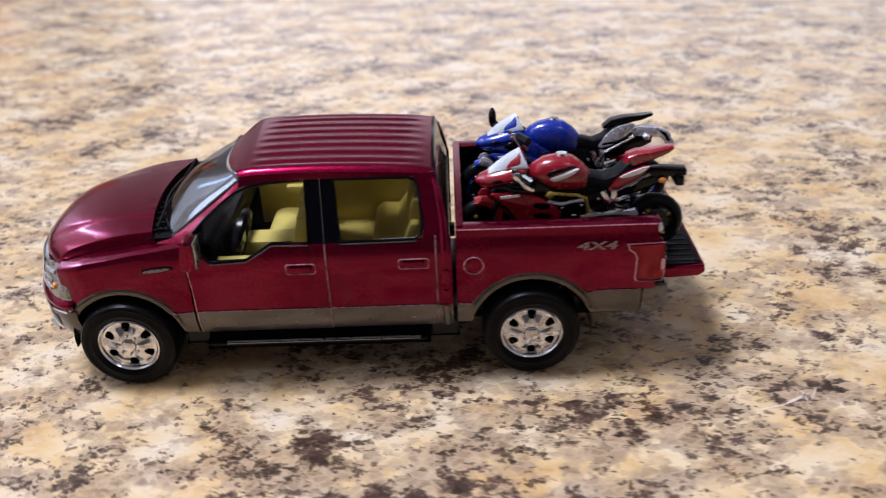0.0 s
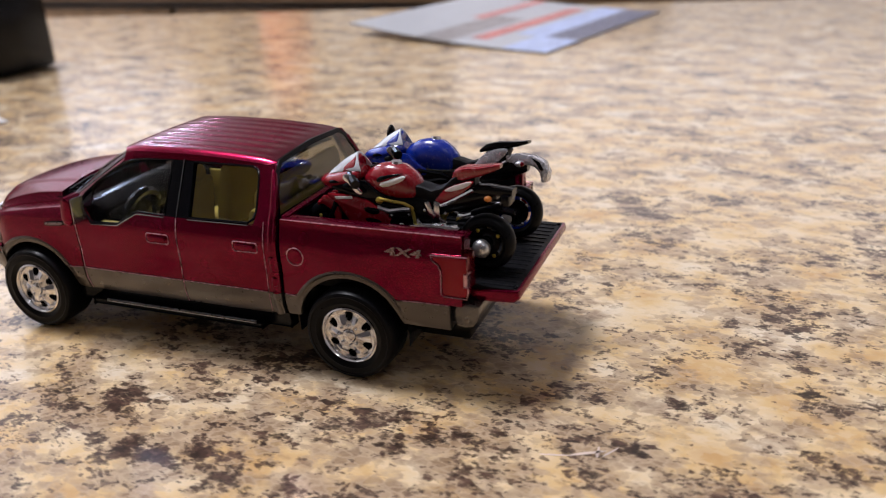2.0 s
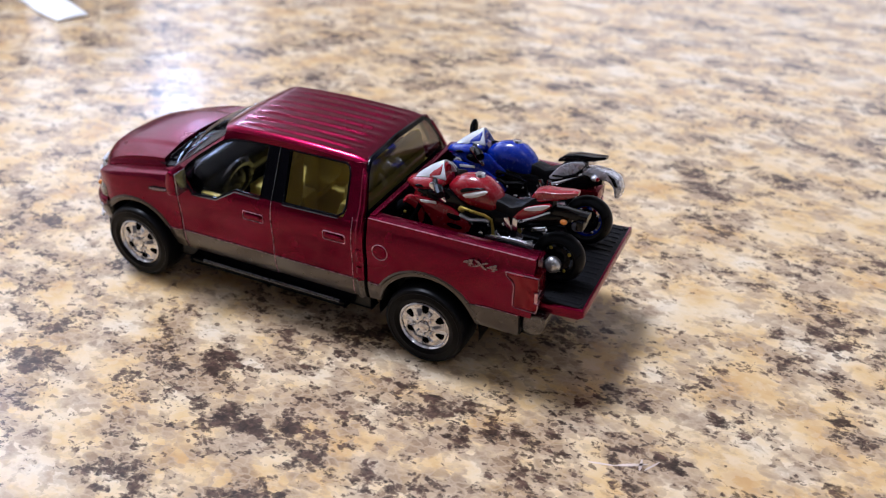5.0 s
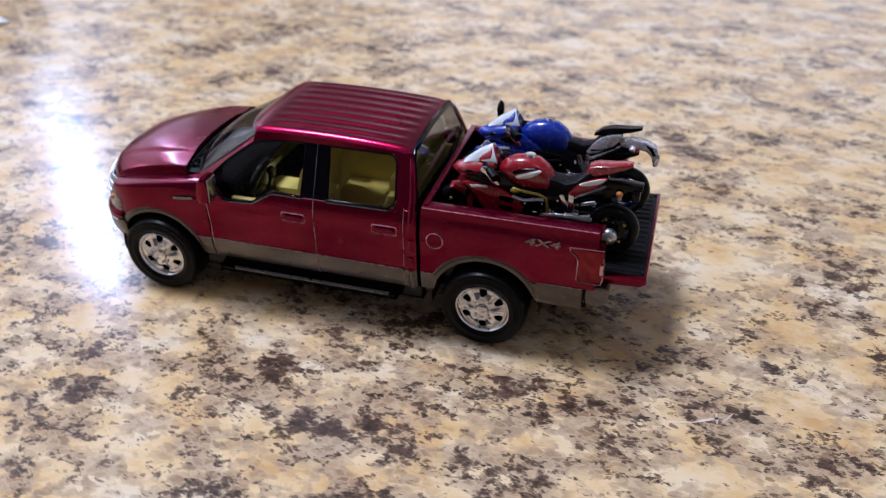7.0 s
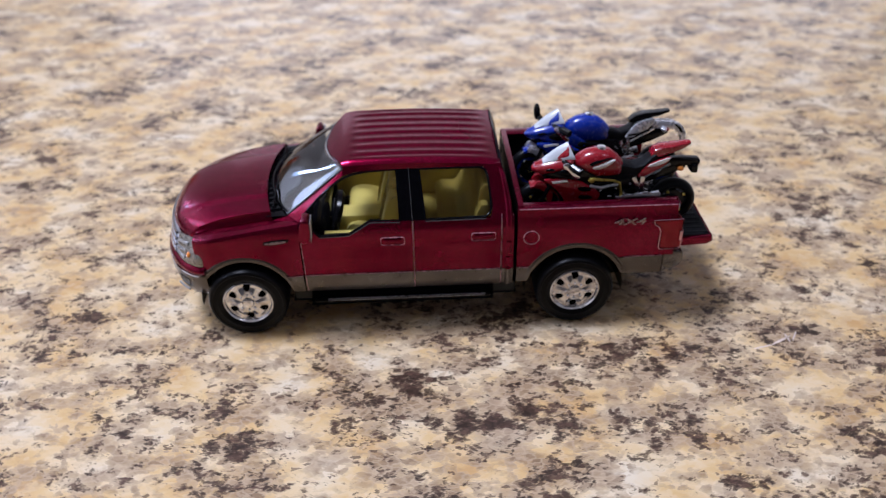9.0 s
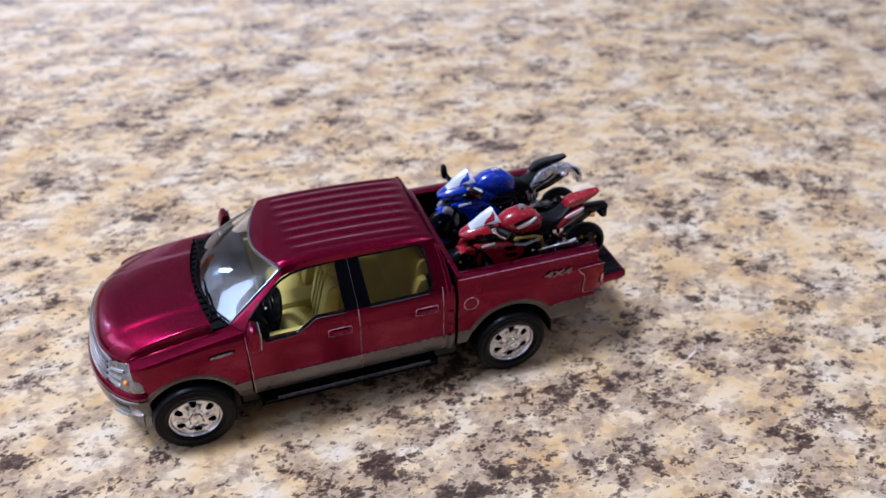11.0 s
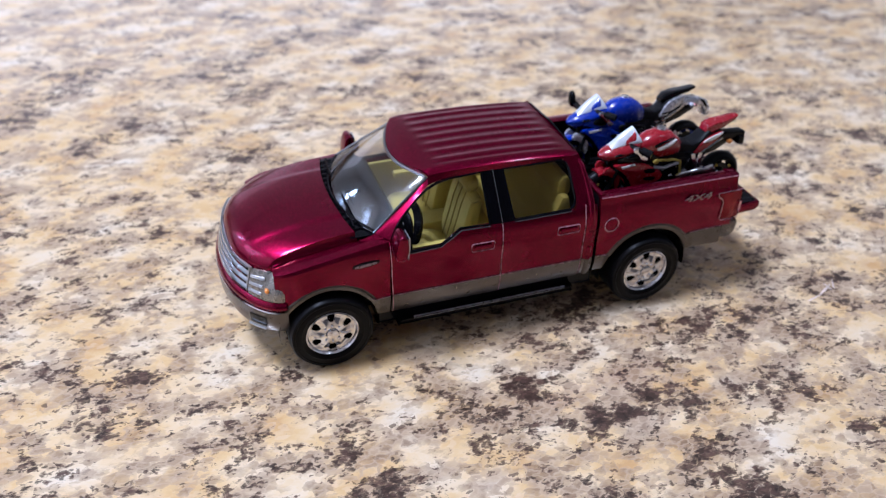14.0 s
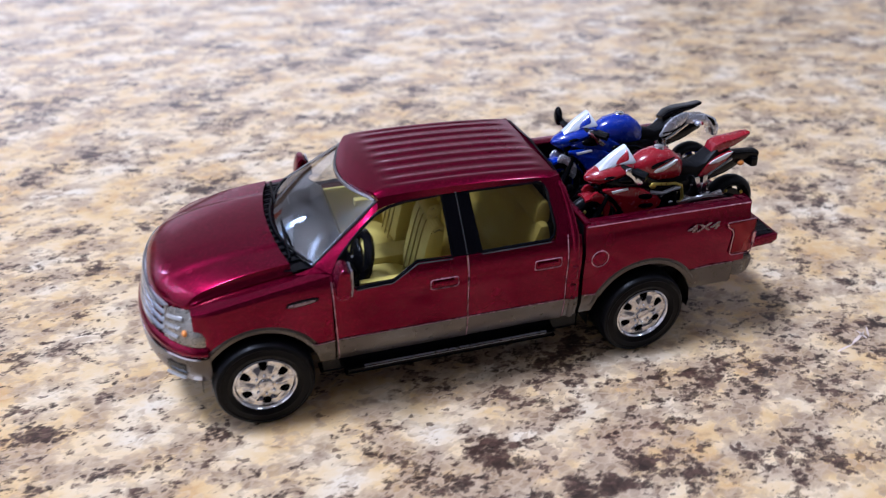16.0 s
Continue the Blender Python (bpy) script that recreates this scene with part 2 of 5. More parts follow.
GOLD = plain("gold_paint", (0.55, 0.42, 0.08), 0.3, 0.8)
WALL = plain("wall_paint_warm", (0.78, 0.74, 0.69), 0.8, vary=0.04, grain=60.0)
DARK_WALL = plain("light_cutting_dark", (0.10, 0.085, 0.075), 0.8, vary=0.06, grain=60.0)
CEIL = plain("ceiling_paint", (0.74, 0.73, 0.71), 0.85, vary=0.03, grain=60.0)
FLOOR = plain("floor_grey_vinyl", (0.16, 0.15, 0.15), 0.5, vary=0.2, grain=40.0)
WOOD = plain("cabinet_wood_brown", (0.25, 0.15, 0.075), 0.45, vary=0.3, grain=70.0)
CARD = plain("brown_cardboard", (0.27, 0.165, 0.095), 0.7, vary=0.2, grain=50.0)
MIRROR_FACE = plain("door_mirror_silver", (0.42, 0.42, 0.46), 0.22, 0.9)
PAPER = plain("paper_white", (0.40, 0.41, 0.43), 0.35, vary=0.05)


# ---- mesh helpers: lengths in millimetres ----
def part(name, bm, mat, parent=None, label="", angle=35.0):
    bmesh.ops.recalc_face_normals(bm, faces=bm.faces)
    for v in bm.verts:
        v.co *= 0.001
    me = bpy.data.meshes.new(name)
    bm.to_mesh(me)
    bm.free()
    for poly in me.polygons:
        poly.use_smooth = True
    me.set_sharp_from_angle(angle=radians(angle))
    me.materials.append(mat)
    ob = new(name, me)
    ob.parent = parent
    return tagged(ob, label)


def thing(name, label, category, group="", m=None):
    ob = new(name)
    ob.empty_display_size = 0.01
    if m is not None:
        ob.matrix_world = m
    return tagged(ob, label, category, group)


def sheet(us, vs, f, bm=None):
    bm = bm or bmesh.new()
    grid = [[bm.verts.new(f(u, v)) for v in vs] for u in us]
    for i in range(len(us) - 1):
        for j in range(len(vs) - 1):
            bm.faces.new((grid[i][j], grid[i + 1][j], grid[i + 1][j + 1], grid[i][j + 1]))
    return bm


def steps(a, b, n):
    return [a + (b - a) * k / n for k in range(n + 1)]


def along(pts, x):
    """Height of a polyline of (x, z) at x."""
    for (x0, z0), (x1, z1) in zip(pts, pts[1:]):
        if x <= x1:
            return z0 + (z1 - z0) * max(0.0, (x - x0) / (x1 - x0))
    return pts[-1][1]


def rimmed(bm, way, depth):
    """Turns the open edges of a sheet inwards, which gives it a thickness."""
    edges = [e for e in bm.edges if e.is_boundary]
    made = bmesh.ops.extrude_edge_only(bm, edges=edges)["geom"]
    for v in (g for g in made if isinstance(g, bmesh.types.BMVert)):
        v.co += Vector(way) * depth
    return bm


def box(x0, x1, y0, y1, z0, z1, bevel=0.0, bm=None):
    bm = bm or bmesh.new()
    made = bmesh.ops.create_cube(bm, size=1.0)["verts"]
    for v in made:
        v.co = Vector(((x0 + x1) / 2 + v.co.x * (x1 - x0), (y0 + y1) / 2 + v.co.y * (y1 - y0), (z0 + z1) / 2 + v.co.z * (z1 - z0)))
    if bevel:
        edges = list({e for v in made for e in v.link_edges})
        bmesh.ops.bevel(bm, geom=edges, offset=bevel, segments=2, affect="EDGES", profile=0.6)
    return bm


def slab(outline, y0, y1, bevel=0.0, bm=None):
    """A prism: an outline of (x, z) drawn out from y0 to y1, with rounded edges."""
    bm = bm or bmesh.new()
    a = [bm.verts.new((x, y0, z)) for x, z in outline]
    b = [bm.verts.new((x, y1, z)) for x, z in outline]
    faces = [bm.faces.new(a), bm.faces.new(b[::-1])]
    n = len(a)
    for k in range(n):
        faces.append(bm.faces.new((a[k], b[k], b[(k + 1) % n], a[(k + 1) % n])))
    bmesh.ops.recalc_face_normals(bm, faces=faces)
    if bevel:
        bmesh.ops.bevel(bm, geom=list({e for f in faces for e in f.edges}), offset=bevel, segments=2, affect="EDGES", profile=0.6)
    return bm


def puff(outline, y0, bulge, bm=None, sides=(-1, 1)):
    """A cushion: an outline of (x, z) about its middle, bulging to both sides of y0."""
    bm = bm or bmesh.new()
    cx = sum(x for x, _ in outline) / len(outline)
    cz = sum(z for _, z in outline) / len(outline)
    n = len(outline)
    for side in sides:
        rings = []
        for s in (1.0, 0.93, 0.78, 0.55, 0.28):
            y = y0 + side * bulge * math.sqrt(max(0.0, 1 - s * s))
            rings.append([bm.verts.new((cx + (x - cx) * s, y, cz + (z - cz) * s)) for x, z in outline])
        for r0, r1 in zip(rings, rings[1:]):
            for k in range(n):
                bm.faces.new((r0[k], r0[(k + 1) % n], r1[(k + 1) % n], r1[k]))
        bm.faces.new(rings[-1])
    bmesh.ops.remove_doubles(bm, verts=bm.verts, dist=0.001)
    return bm


def rounded(outline, rounds=2):
    """Cuts the corners of an outline, again and again, till it is smooth."""
    for _ in range(rounds):
        out = []
        for (x0, z0), (x1, z1) in zip(outline, outline[1:] + outline[:1]):
            out += [(x0 * 0.75 + x1 * 0.25, z0 * 0.75 + z1 * 0.25), (x0 * 0.25 + x1 * 0.75, z0 * 0.25 + z1 * 0.75)]
        outline = out
    return outline


def tube(points, r, n=8, bm=None, taper=None):
    bm = bm or bmesh.new()
    pts = [Vector(p) for p in points]
    rings = []
    for k, p in enumerate(pts):
        d = (pts[min(k + 1, len(pts) - 1)] - pts[max(k - 1, 0)]).normalized()
        q = d.to_track_quat("Z", "Y")
        rk = r if taper is None else taper[k]
        rings.append([bm.verts.new(p + q @ Vector((rk * math.cos(2 * math.pi * j / n), rk * math.sin(2 * math.pi * j / n), 0))) for j in range(n)])
    for r0, r1 in zip(rings, rings[1:]):
        for j in range(n):
            bm.faces.new((r0[j], r0[(j + 1) % n], r1[(j + 1) % n], r1[j]))
    bm.faces.new(rings[0])
    bm.faces.new(rings[-1])
    return bm


def ball(c, rx, ry, rz, n=14, bm=None):
    bm = bm or bmesh.new()
    made = bmesh.ops.create_uvsphere(bm, u_segments=n, v_segments=n // 2 + 2, radius=1.0)["verts"]
    for v in made:
        v.co = Vector((c[0] + v.co.x * rx, c[1] + v.co.y * ry, c[2] + v.co.z * rz))
    return bm


def lathe(profile, cx, cz, n=40, bm=None):
    """Turns a profile of (radius, y) about the axle through (cx, cz)."""
    bm = bm or bmesh.new()
    rings = [[bm.verts.new((cx + r * math.cos(2 * math.pi * k / n), y, cz + r * math.sin(2 * math.pi * k / n))) for k in range(n)] for r, y in profile]
    for r0, r1 in zip(rings, rings[1:]):
        for k in range(n):
            bm.faces.new((r0[k], r0[(k + 1) % n], r1[(k + 1) % n], r1[k]))
    return bm


def ribbon(a, b, n=1, bm=None):
    """A strip between two polylines of equally many points."""
    bm = bm or bmesh.new()
    rows = [[bm.verts.new(Vector(p).lerp(Vector(q), k / n)) for p, q in zip(a, b)] for k in range(n + 1)]
    for r0, r1 in zip(rows, rows[1:]):
        for k in range(len(a) - 1):
            bm.faces.new((r0[k], r0[k + 1], r1[k + 1], r1[k]))
    return bm


# ---- toy pickup truck ----
XF, XR, ZC = -39.8, 40.6, 9.95
SIDE = [(9.0, 17.9), (10.5, 18.5), (12.0, 19.0), (14.0, 19.4), (16.6, 19.55), (21.0, 19.45), (25.0, 19.65), (27.0, 19.6), (29.0, 19.25), (31.0, 18.6), (33.0, 18.3)]


def half(x, z):
    """Half the body's width at a height, drawn in towards the nose."""
    h = along(SIDE, z)
    if x > 26:
        h += 0.25 * max(0.0, min(1.0, (z - 29) / 3))
    for centre, r in ((XF, 12.75), (XR, 13.55)):
        d = math.hypot(x - centre, z - ZC) - r
        if z > ZC + 4 and -0.5 < d < 4.5:
            h += 0.4 * (1 - max(0.0, d) / 4.5) ** 1.5
    return h - 2.6 * max(0.0, (-45.5 - x) / 8) ** 2


def arch(x, centre, r):
    d = r * r - (x - centre) ** 2
    return ZC + math.sqrt(d) if d > 0 else 0.0


def side_panel(name, s, x0, x1, low, high, mat, truck, nx=20, nz=8, label="", lift=0.0):
    def at(x, v):
        z = low(x) + (high(x) - low(x)) * v
        return (x, s * (half(x, z) + lift), z)

    return part(name, rimmed(sheet(steps(x0, x1, nx), steps(0, 1, nz), at), (0, -s, 0), 0.9), mat, truck, label)


def rrect(x0, x1, z0, z1, r, n=4):
    """A rectangle with rounded corners."""
    out = []
    for cx, cz, a0 in ((x1 - r, z1 - r, 0), (x0 + r, z1 - r, 90), (x0 + r, z0 + r, 180), (x1 - r, z0 + r, 270)):
        out += [(cx + r * math.cos(radians(a0 + 90 * k / n)), cz + r * math.sin(radians(a0 + 90 * k / n))) for k in range(n + 1)]
    return out


def loop_tube(points, r, mat, name, truck, label=""):
    return part(name, tube(list(points) + [points[0], points[1]], r, 6), mat, truck, label)


def glasshouse(x, z, s, inset=0.0):
    return Vector((x, s * ((18.7 - (z - 30.5) * 0.53 if z > 30.5 else along(SIDE, z)) - inset), z))


def roof_height(x, y):
    t = abs(y) / 13.0
    z = 43.55 - 0.0019 * (x + 2) ** 2 - 0.02 * max(0.0, x - 18.0) ** 2 - 0.045 * max(0.0, -12.5 - x) ** 2
    z -= 0.4 * t * t + 0.9 * max(0.0, (t - 0.88) / 0.12) ** 2
    span = max(0.0, min(1.0, (x + 13.0) / 4.0)) * max(0.0, min(1.0, (20.5 - x) / 5.0))
    wave = math.cos(2 * math.pi * y / 3.1)
    edge = max(0.0, min(1.0, (11.2 - abs(y)) / 0.8))
    return z + 0.14 * span * edge * max(-0.8, min(1.0, 1.25 * wave))


def roof_front(t):
    """How far forward the roof reaches, from its middle (0) to its sides (1 or -1)."""
    return -19.2 + 4.7 * t * t


def windscreen(u, t):
    low = Vector((-33.8 + 5.7 * t * t, 16.2 * t, 31.7 - 0.1 * t * t))
    x, y = roof_front(t), 12.6 * t
    top = Vector((x - 0.1, y, roof_height(x, y) - 0.45 - 0.75 * t * t))
    return low.lerp(top, u) + Vector((-0.5, 0, 0.7)) * math.sin(u * math.pi) * 1.5 * (1 - t * t)


def wheel_part(truck, cx, s):
    """A chromed six-window wheel with its tyre."""
    n, rings = 96, [1.5, 2.3, 2.9, 3.15, 3.5, 4.0, 4.5, 4.85, 5.05, 5.6]
    bm = bmesh.new()
    crown = lambda r, k: max(0.0, 1 - abs((k + 8) % 16 - 8) / 4.6) if 1.8 < r < 5.6 else 0.0  # noqa: E731
    face = lambda r, k: s * (20.75 - 0.04 * r * r + 0.75 * max(0.0, r - 4.6) + 0.3 * crown(r, k))  # noqa: E731
    grid = [[bm.verts.new((cx + r * math.cos(2 * math.pi * k / n), face(r, k), ZC + r * math.sin(2 * math.pi * k / n))) for k in range(n)] for r in rings]
    for i in range(len(rings) - 1):
        for k in range(n):
            middle = (k + 0.5) % 16 - 8
            wide = (0, 0, 0, 1.7, 2.7, 3.2, 3.2, 2.3, 0)[i]
            if abs(middle) < wide:
                continue
            bm.faces.new((grid[i][k], grid[i][(k + 1) % n], grid[i + 1][(k + 1) % n], grid[i + 1][k]))
    bmesh.ops.delete(bm, geom=[v for v in bm.verts if not v.link_faces], context="VERTS")
    rim = part("wheel", rimmed(bm, (0, -s, 0), 1.5), CHROME, truck, "chromed six-spoke wheel")
    part("rim_lip", lathe([(5.35, s * 20.0), (5.5, s * 20.6), (5.8, s * 20.9), (6.1, s * 20.75), (6.25, s * 20.1)], cx, ZC, 48), CHROME, rim)
    bm = lathe([(0.01, s * 21.15), (0.95, s * 21.1), (1.3, s * 20.95), (1.5, s * 20.3)], cx, ZC, 24)
    part("hub_cap", bm, CHROME, rim)
    for k in range(8):
        a = math.pi / 4 * k
        part("wheel_nut", ball((cx + 2.2 * math.cos(a), s * 20.6, ZC + 2.2 * math.sin(a)), 0.28, 0.4, 0.28, 8), CHROME, rim)
    part("brake_disc", lathe([(0.01, s * 18.0), (6.2, s * 18.0), (6.3, s * 17.6)], cx, ZC, 32), BLACK, rim)
    profile = [(6.0, 19.4), (6.15, 20.5), (6.6, 20.9), (7.2, 21.05), (7.4, 20.97), (8.4, 20.95), (8.6, 21.08), (9.2, 20.9), (9.55, 20.4), (9.72, 19.4), (9.72, 14.8), (9.3, 13.8), (6.3, 13.4)]
    bm = lathe([(r, s * y) for r, y in profile], cx, ZC, 56)
    blocks = bmesh.new()
    for k in range(34):
        for row, (y, dy) in enumerate(((19.35, 0.8), (17.4, 0.8), (15.4, 0.75))):
            a = 2 * math.pi * (k + 0.5 * (row % 2)) / 34
            turn = Matrix.Translation((cx, 0, ZC)) @ Matrix.Rotation(-a, 4, "Y")
            made = bmesh.ops.create_cube(blocks, size=1.0)["verts"]
            for v in made:
                v.co = turn @ Vector((9.58 - (0.16 if row == 0 and v.co.y > 0 else 0.0) + v.co.x * 0.32, s * (y + v.co.y * dy * 2), v.co.z * 1.05))
    part("tyre", bm, RUBBER, rim, "black rubber tyre", 30)
    tagged(part("tread", blocks, RUBBER, rim), kind="stuff")
    return rim


truck = thing("toy_pickup_truck", "candy-red and taupe diecast toy pickup with lowered tailgate on granite counter", "toy truck", m=Matrix.Translation((0, 0.0029, 0)) @ Matrix.Diagonal((1, 1.148, 1, 1)))

for s in (-1, 1):
    # painted sides and the taupe lower band
    fender_top = lambda x: along([(-54, 26.0), (-46, 28.0), (-36, 29.6), (-28, 30.6), (-25, 31.0)], x)  # noqa: E731
    low_front = lambda x: max(16.75 if x > XF else 18.6, arch(x, XF, 12.75))  # noqa: E731

    def fender(x, v):
        top, low = fender_top(x), low_front(x)
        if v <= 0.8:
            z = low + (top - 0.75 - low) * v / 0.8
            return (x, s * half(x, z), z)
        k = (v - 0.8) / 0.2
        y0 = half(x, top - 0.75)
        return (x, s * (y0 - (y0 - 15.9) * k ** 2.2), top - 0.75 + 0.75 * min(1.0, k / 0.6) ** 0.6)

    part("fender", rimmed(sheet(steps(-51.2, -25.75, 44), steps(0, 1, 15), fender), (0, -s, 0), 0.7), RED, truck)
    side_panel("fender_band", s, -30.5, -25.75, lambda x: max(11.2, arch(x, XF, 11.2)), lambda x: 16.55, TAUPE, truck, 8, 5)
    door_top = lambda x: along([(-25.4, 31.0), (-23.4, 30.4), (-21.2, 27.4), (-13.8, 27.7), (-8.9, 30.6), (1, 30.5)], x)  # noqa: E731
    side_panel("front_door", s, -25.35, 1.0, lambda x: 16.75, door_top, RED, truck, 40, 12)
    side_panel("front_door_band", s, -25.35, 1.0, lambda x: 11.2, lambda x: 16.55, TAUPE, truck, 8, 6)
    side_panel("rear_door", s, 1.4, 22.1, lambda x: 16.75, lambda x: 30.5, RED, truck, 20, 12)
    side_panel("rear_door_band", s, 1.4, 22.1, lambda x: 11.4, lambda x: 16.55, TAUPE, truck, 8, 6)
    side_panel("cab_corner", s, 22.45, 25.2, lambda x: 16.75, lambda x: 31.0, RED, truck, 4, 12, lift=0.1)
    side_panel("cab_corner_band", s, 22.45, 25.2, lambda x: 11.8, lambda x: 16.55, TAUPE, truck, 4, 6, lift=0.1)
    bed_low = lambda x: max(16.95 if x < XR else 18.8, arch(x, XR, 13.55))  # noqa: E731
    side_panel("bed_side", s, 26.1, 64.3, bed_low, lambda x: 32.4, RED, truck, 60, 14)
    side_panel("bed_band_front", s, 26.1, 30.5, lambda x: max(12.0, arch(x, XR, 11.9)), lambda x: 16.75, TAUPE, truck, 8, 5)
    side_panel("bed_band_rear", s, 50.6, 61.8, lambda x: max(13.6, arch(x, XR, 11.9)), lambda x: 18.6, TAUPE, truck, 14, 5, lift=0.15)
    # flared lips round the wheel openings
    for centre, r0, r1, a0, a1 in ((XF, 11.2, 12.75, 35, 163), (XR, 11.9, 13.55, 30, 150)):
        def lip(a, k):
            r = r0 + (r1 - r0) * k
            x, z = centre + r * math.cos(a), ZC + r * math.sin(a)
            return (x, s * (half(x, z) + 0.28 * math.sin(math.pi * min(1, 0.25 + k * 0.75))), z)

        part("arch_lip", rimmed(sheet([radians(q) for q in steps(a0, a1, 40)], steps(0, 1, 4), lip), (0, -s, 0), 0.9), TAUPE, truck)
        well = lambda a, y: (centre + (r0 + 0.3) * math.cos(a), s * y, ZC + (r0 + 0.3) * math.sin(a))  # noqa: E731
        part("wheel_well", sheet([radians(q) for q in steps(-8, 188, 30)], (9.0, 14.0, 18.9), well), BLACK, truck)
    # seams with a brighter edge, wear and highlight both put into its colour, and the line over the taupe band
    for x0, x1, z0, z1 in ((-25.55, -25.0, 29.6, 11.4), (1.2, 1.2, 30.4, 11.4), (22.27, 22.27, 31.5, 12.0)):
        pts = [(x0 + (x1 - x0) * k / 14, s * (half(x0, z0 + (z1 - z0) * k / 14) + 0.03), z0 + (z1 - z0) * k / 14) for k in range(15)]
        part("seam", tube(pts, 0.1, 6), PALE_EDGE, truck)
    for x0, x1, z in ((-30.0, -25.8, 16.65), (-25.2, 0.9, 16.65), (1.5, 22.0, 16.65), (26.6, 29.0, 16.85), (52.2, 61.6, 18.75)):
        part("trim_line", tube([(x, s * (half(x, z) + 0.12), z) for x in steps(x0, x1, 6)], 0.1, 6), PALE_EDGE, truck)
    # glasshouse frame
    edge_a = [windscreen(k / 12, s) + Vector((0, s * 0.12, 0.02)) for k in range(13)]
    edge_b = [glasshouse(x, along([(-25.4, 30.9), (-23.6, 33.5), (-21.0, 35.8), (-18.0, 38.0), (-15.0, 39.9)], x), s) for x in steps(-25.4, -15.0, 12)]
    part("front_pillar", rimmed(ribbon(edge_a, edge_b, 3), (0, -s, 0), 0.6), RED, truck)
    part("pillar_foot", ribbon([(-31.5, s * 16.1, 30.3), (-28.0, s * 16.3, 31.5), (-23.2, s * 18.55, 30.85)], [(-31.0, s * 17.9, 29.0), (-27.6, s * 18.8, 29.2), (-25.2, s * 18.9, 29.6)], 2), RED, truck)
    xs = steps(roof_front(1.0), 22.3, 24)
    rail_a = [Vector((x, s * 12.95, roof_height(x, 12.95) + 0.03)) for x in xs]
    rail_b = [glasshouse(x, along([(-15.0, 39.9), (-12.8, 40.5), (-9.3, 40.85), (-3, 41.0), (20, 41.0)], x), s) for x in steps(-15.0, 20.0, 24)]
    part("roof_rail", rimmed(ribbon(rail_a, rail_b, 3), (0, -s, 0), 0.5), RED, truck)
    part("centre_pillar", rimmed(ribbon([glasshouse(-1.7, 30.4, s, 0.1), glasshouse(-2.3, 41.1, s, 0.1)], [glasshouse(4.4, 30.4, s, 0.1), glasshouse(3.3, 41.1, s, 0.1)], 4), (0, -s, 0), 0.8), GLOSS_BLACK, truck)
    part("pillar_seam", tube([glasshouse(1.2, 30.6, s, -0.05), glasshouse(0.6, 41.2, s, -0.05)], 0.11, 6), SCREEN_EDGE, truck)
    back_a = [glasshouse(x, z, s) for x, z in ((19.6, 30.4), (20.2, 32.2), (20.1, 34.5), (19.7, 37.5), (19.2, 40.0), (18.2, 41.0))]
    back_b = [glasshouse(x, z, s, -0.05) for x, z in ((24.7, 30.6), (24.6, 32.2), (24.3, 34.5), (23.6, 37.5), (22.9, 40.0), (22.3, 41.6))]
    part("rear_pillar", rimmed(ribbon(back_a, back_b, 4), (0, -s, 0), 0.6), RED, truck)
    ridge = [(24.0, s * (half(24.0, z) - 0.55), z) for z in steps(12.2, 30.6, 12)] + [(23.95, s * 17.85, 31.6), (23.8, s * 16.75, 33.6), (23.3, s * 15.35, 36.5), (22.7, s * 13.95, 39.3), (22.1, s * 12.95, 40.5)]
    part("cab_edge", tube(ridge, 1.0, 12, None, [1.0] * 14 + [0.9, 0.8, 0.65, 0.4]), RED, truck, "rounded candy-red rear edge of the cab")
    part("cab_edge_foot", tube([(24.0, s * (half(24.0, z) - 0.5), z) for z in steps(11.8, 16.55, 4)], 1.02, 12), TAUPE, truck)
    # panes and their seals
    front = [(-21.0, 27.6), (-13.9, 27.9), (-11.3, 29.4), (-8.8, 30.8), (-1.8, 30.6), (-2.3, 40.8), (-9.3, 40.6), (-12.8, 40.1), (-15.4, 39.2), (-18.0, 37.6), (-21.0, 35.4), (-23.4, 33.2), (-24.8, 31.2)]
    rear = [(4.2, 30.6), (18.4, 30.8), (19.6, 31.6), (20.0, 33.0), (19.3, 39.0), (18.7, 40.3), (17.5, 40.8), (3.2, 40.8)]
    for name, pts in (("front_side_window", front), ("rear_side_window", rear)):
        bm = bmesh.new()
        bm.faces.new([bm.verts.new(glasshouse(x, z, s, 0.45)) for x, z in pts])
        pane = part(name, bm, GLASS if name.startswith("front") else TINTED, truck, "clear plastic side window")
        loop_tube([glasshouse(x, z, s, 0.12) for x, z in pts], 0.3, BLACK, "window_seal", pane)
    sail = bmesh.new()
    sail.faces.new([sail.verts.new(glasshouse(x, z, s, 0.3)) for x, z in ((-25.0, 31.0), (-23.5, 33.0), (-22.0, 34.2), (-21.6, 30.8))])
    part("mirror_sail", rimmed(sail, (0, -s, 0), 0.4), BLACK, truck)
    sill = [(-21.0, 27.3), (-13.9, 27.6), (-11.3, 29.1), (-8.8, 30.45), (-1.8, 30.3)]
    part("sill_strip", tube([glasshouse(x, z, s, -0.08) for x, z in sill], 0.14, 6), SCREEN_EDGE, truck)
    part("sill_strip", tube([glasshouse(x, z, s, -0.08) for x, z in ((4.2, 30.35), (18.6, 30.5))], 0.14, 6), SCREEN_EDGE, truck)
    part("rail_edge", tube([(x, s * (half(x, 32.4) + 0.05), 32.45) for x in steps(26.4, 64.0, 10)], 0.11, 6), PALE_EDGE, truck)
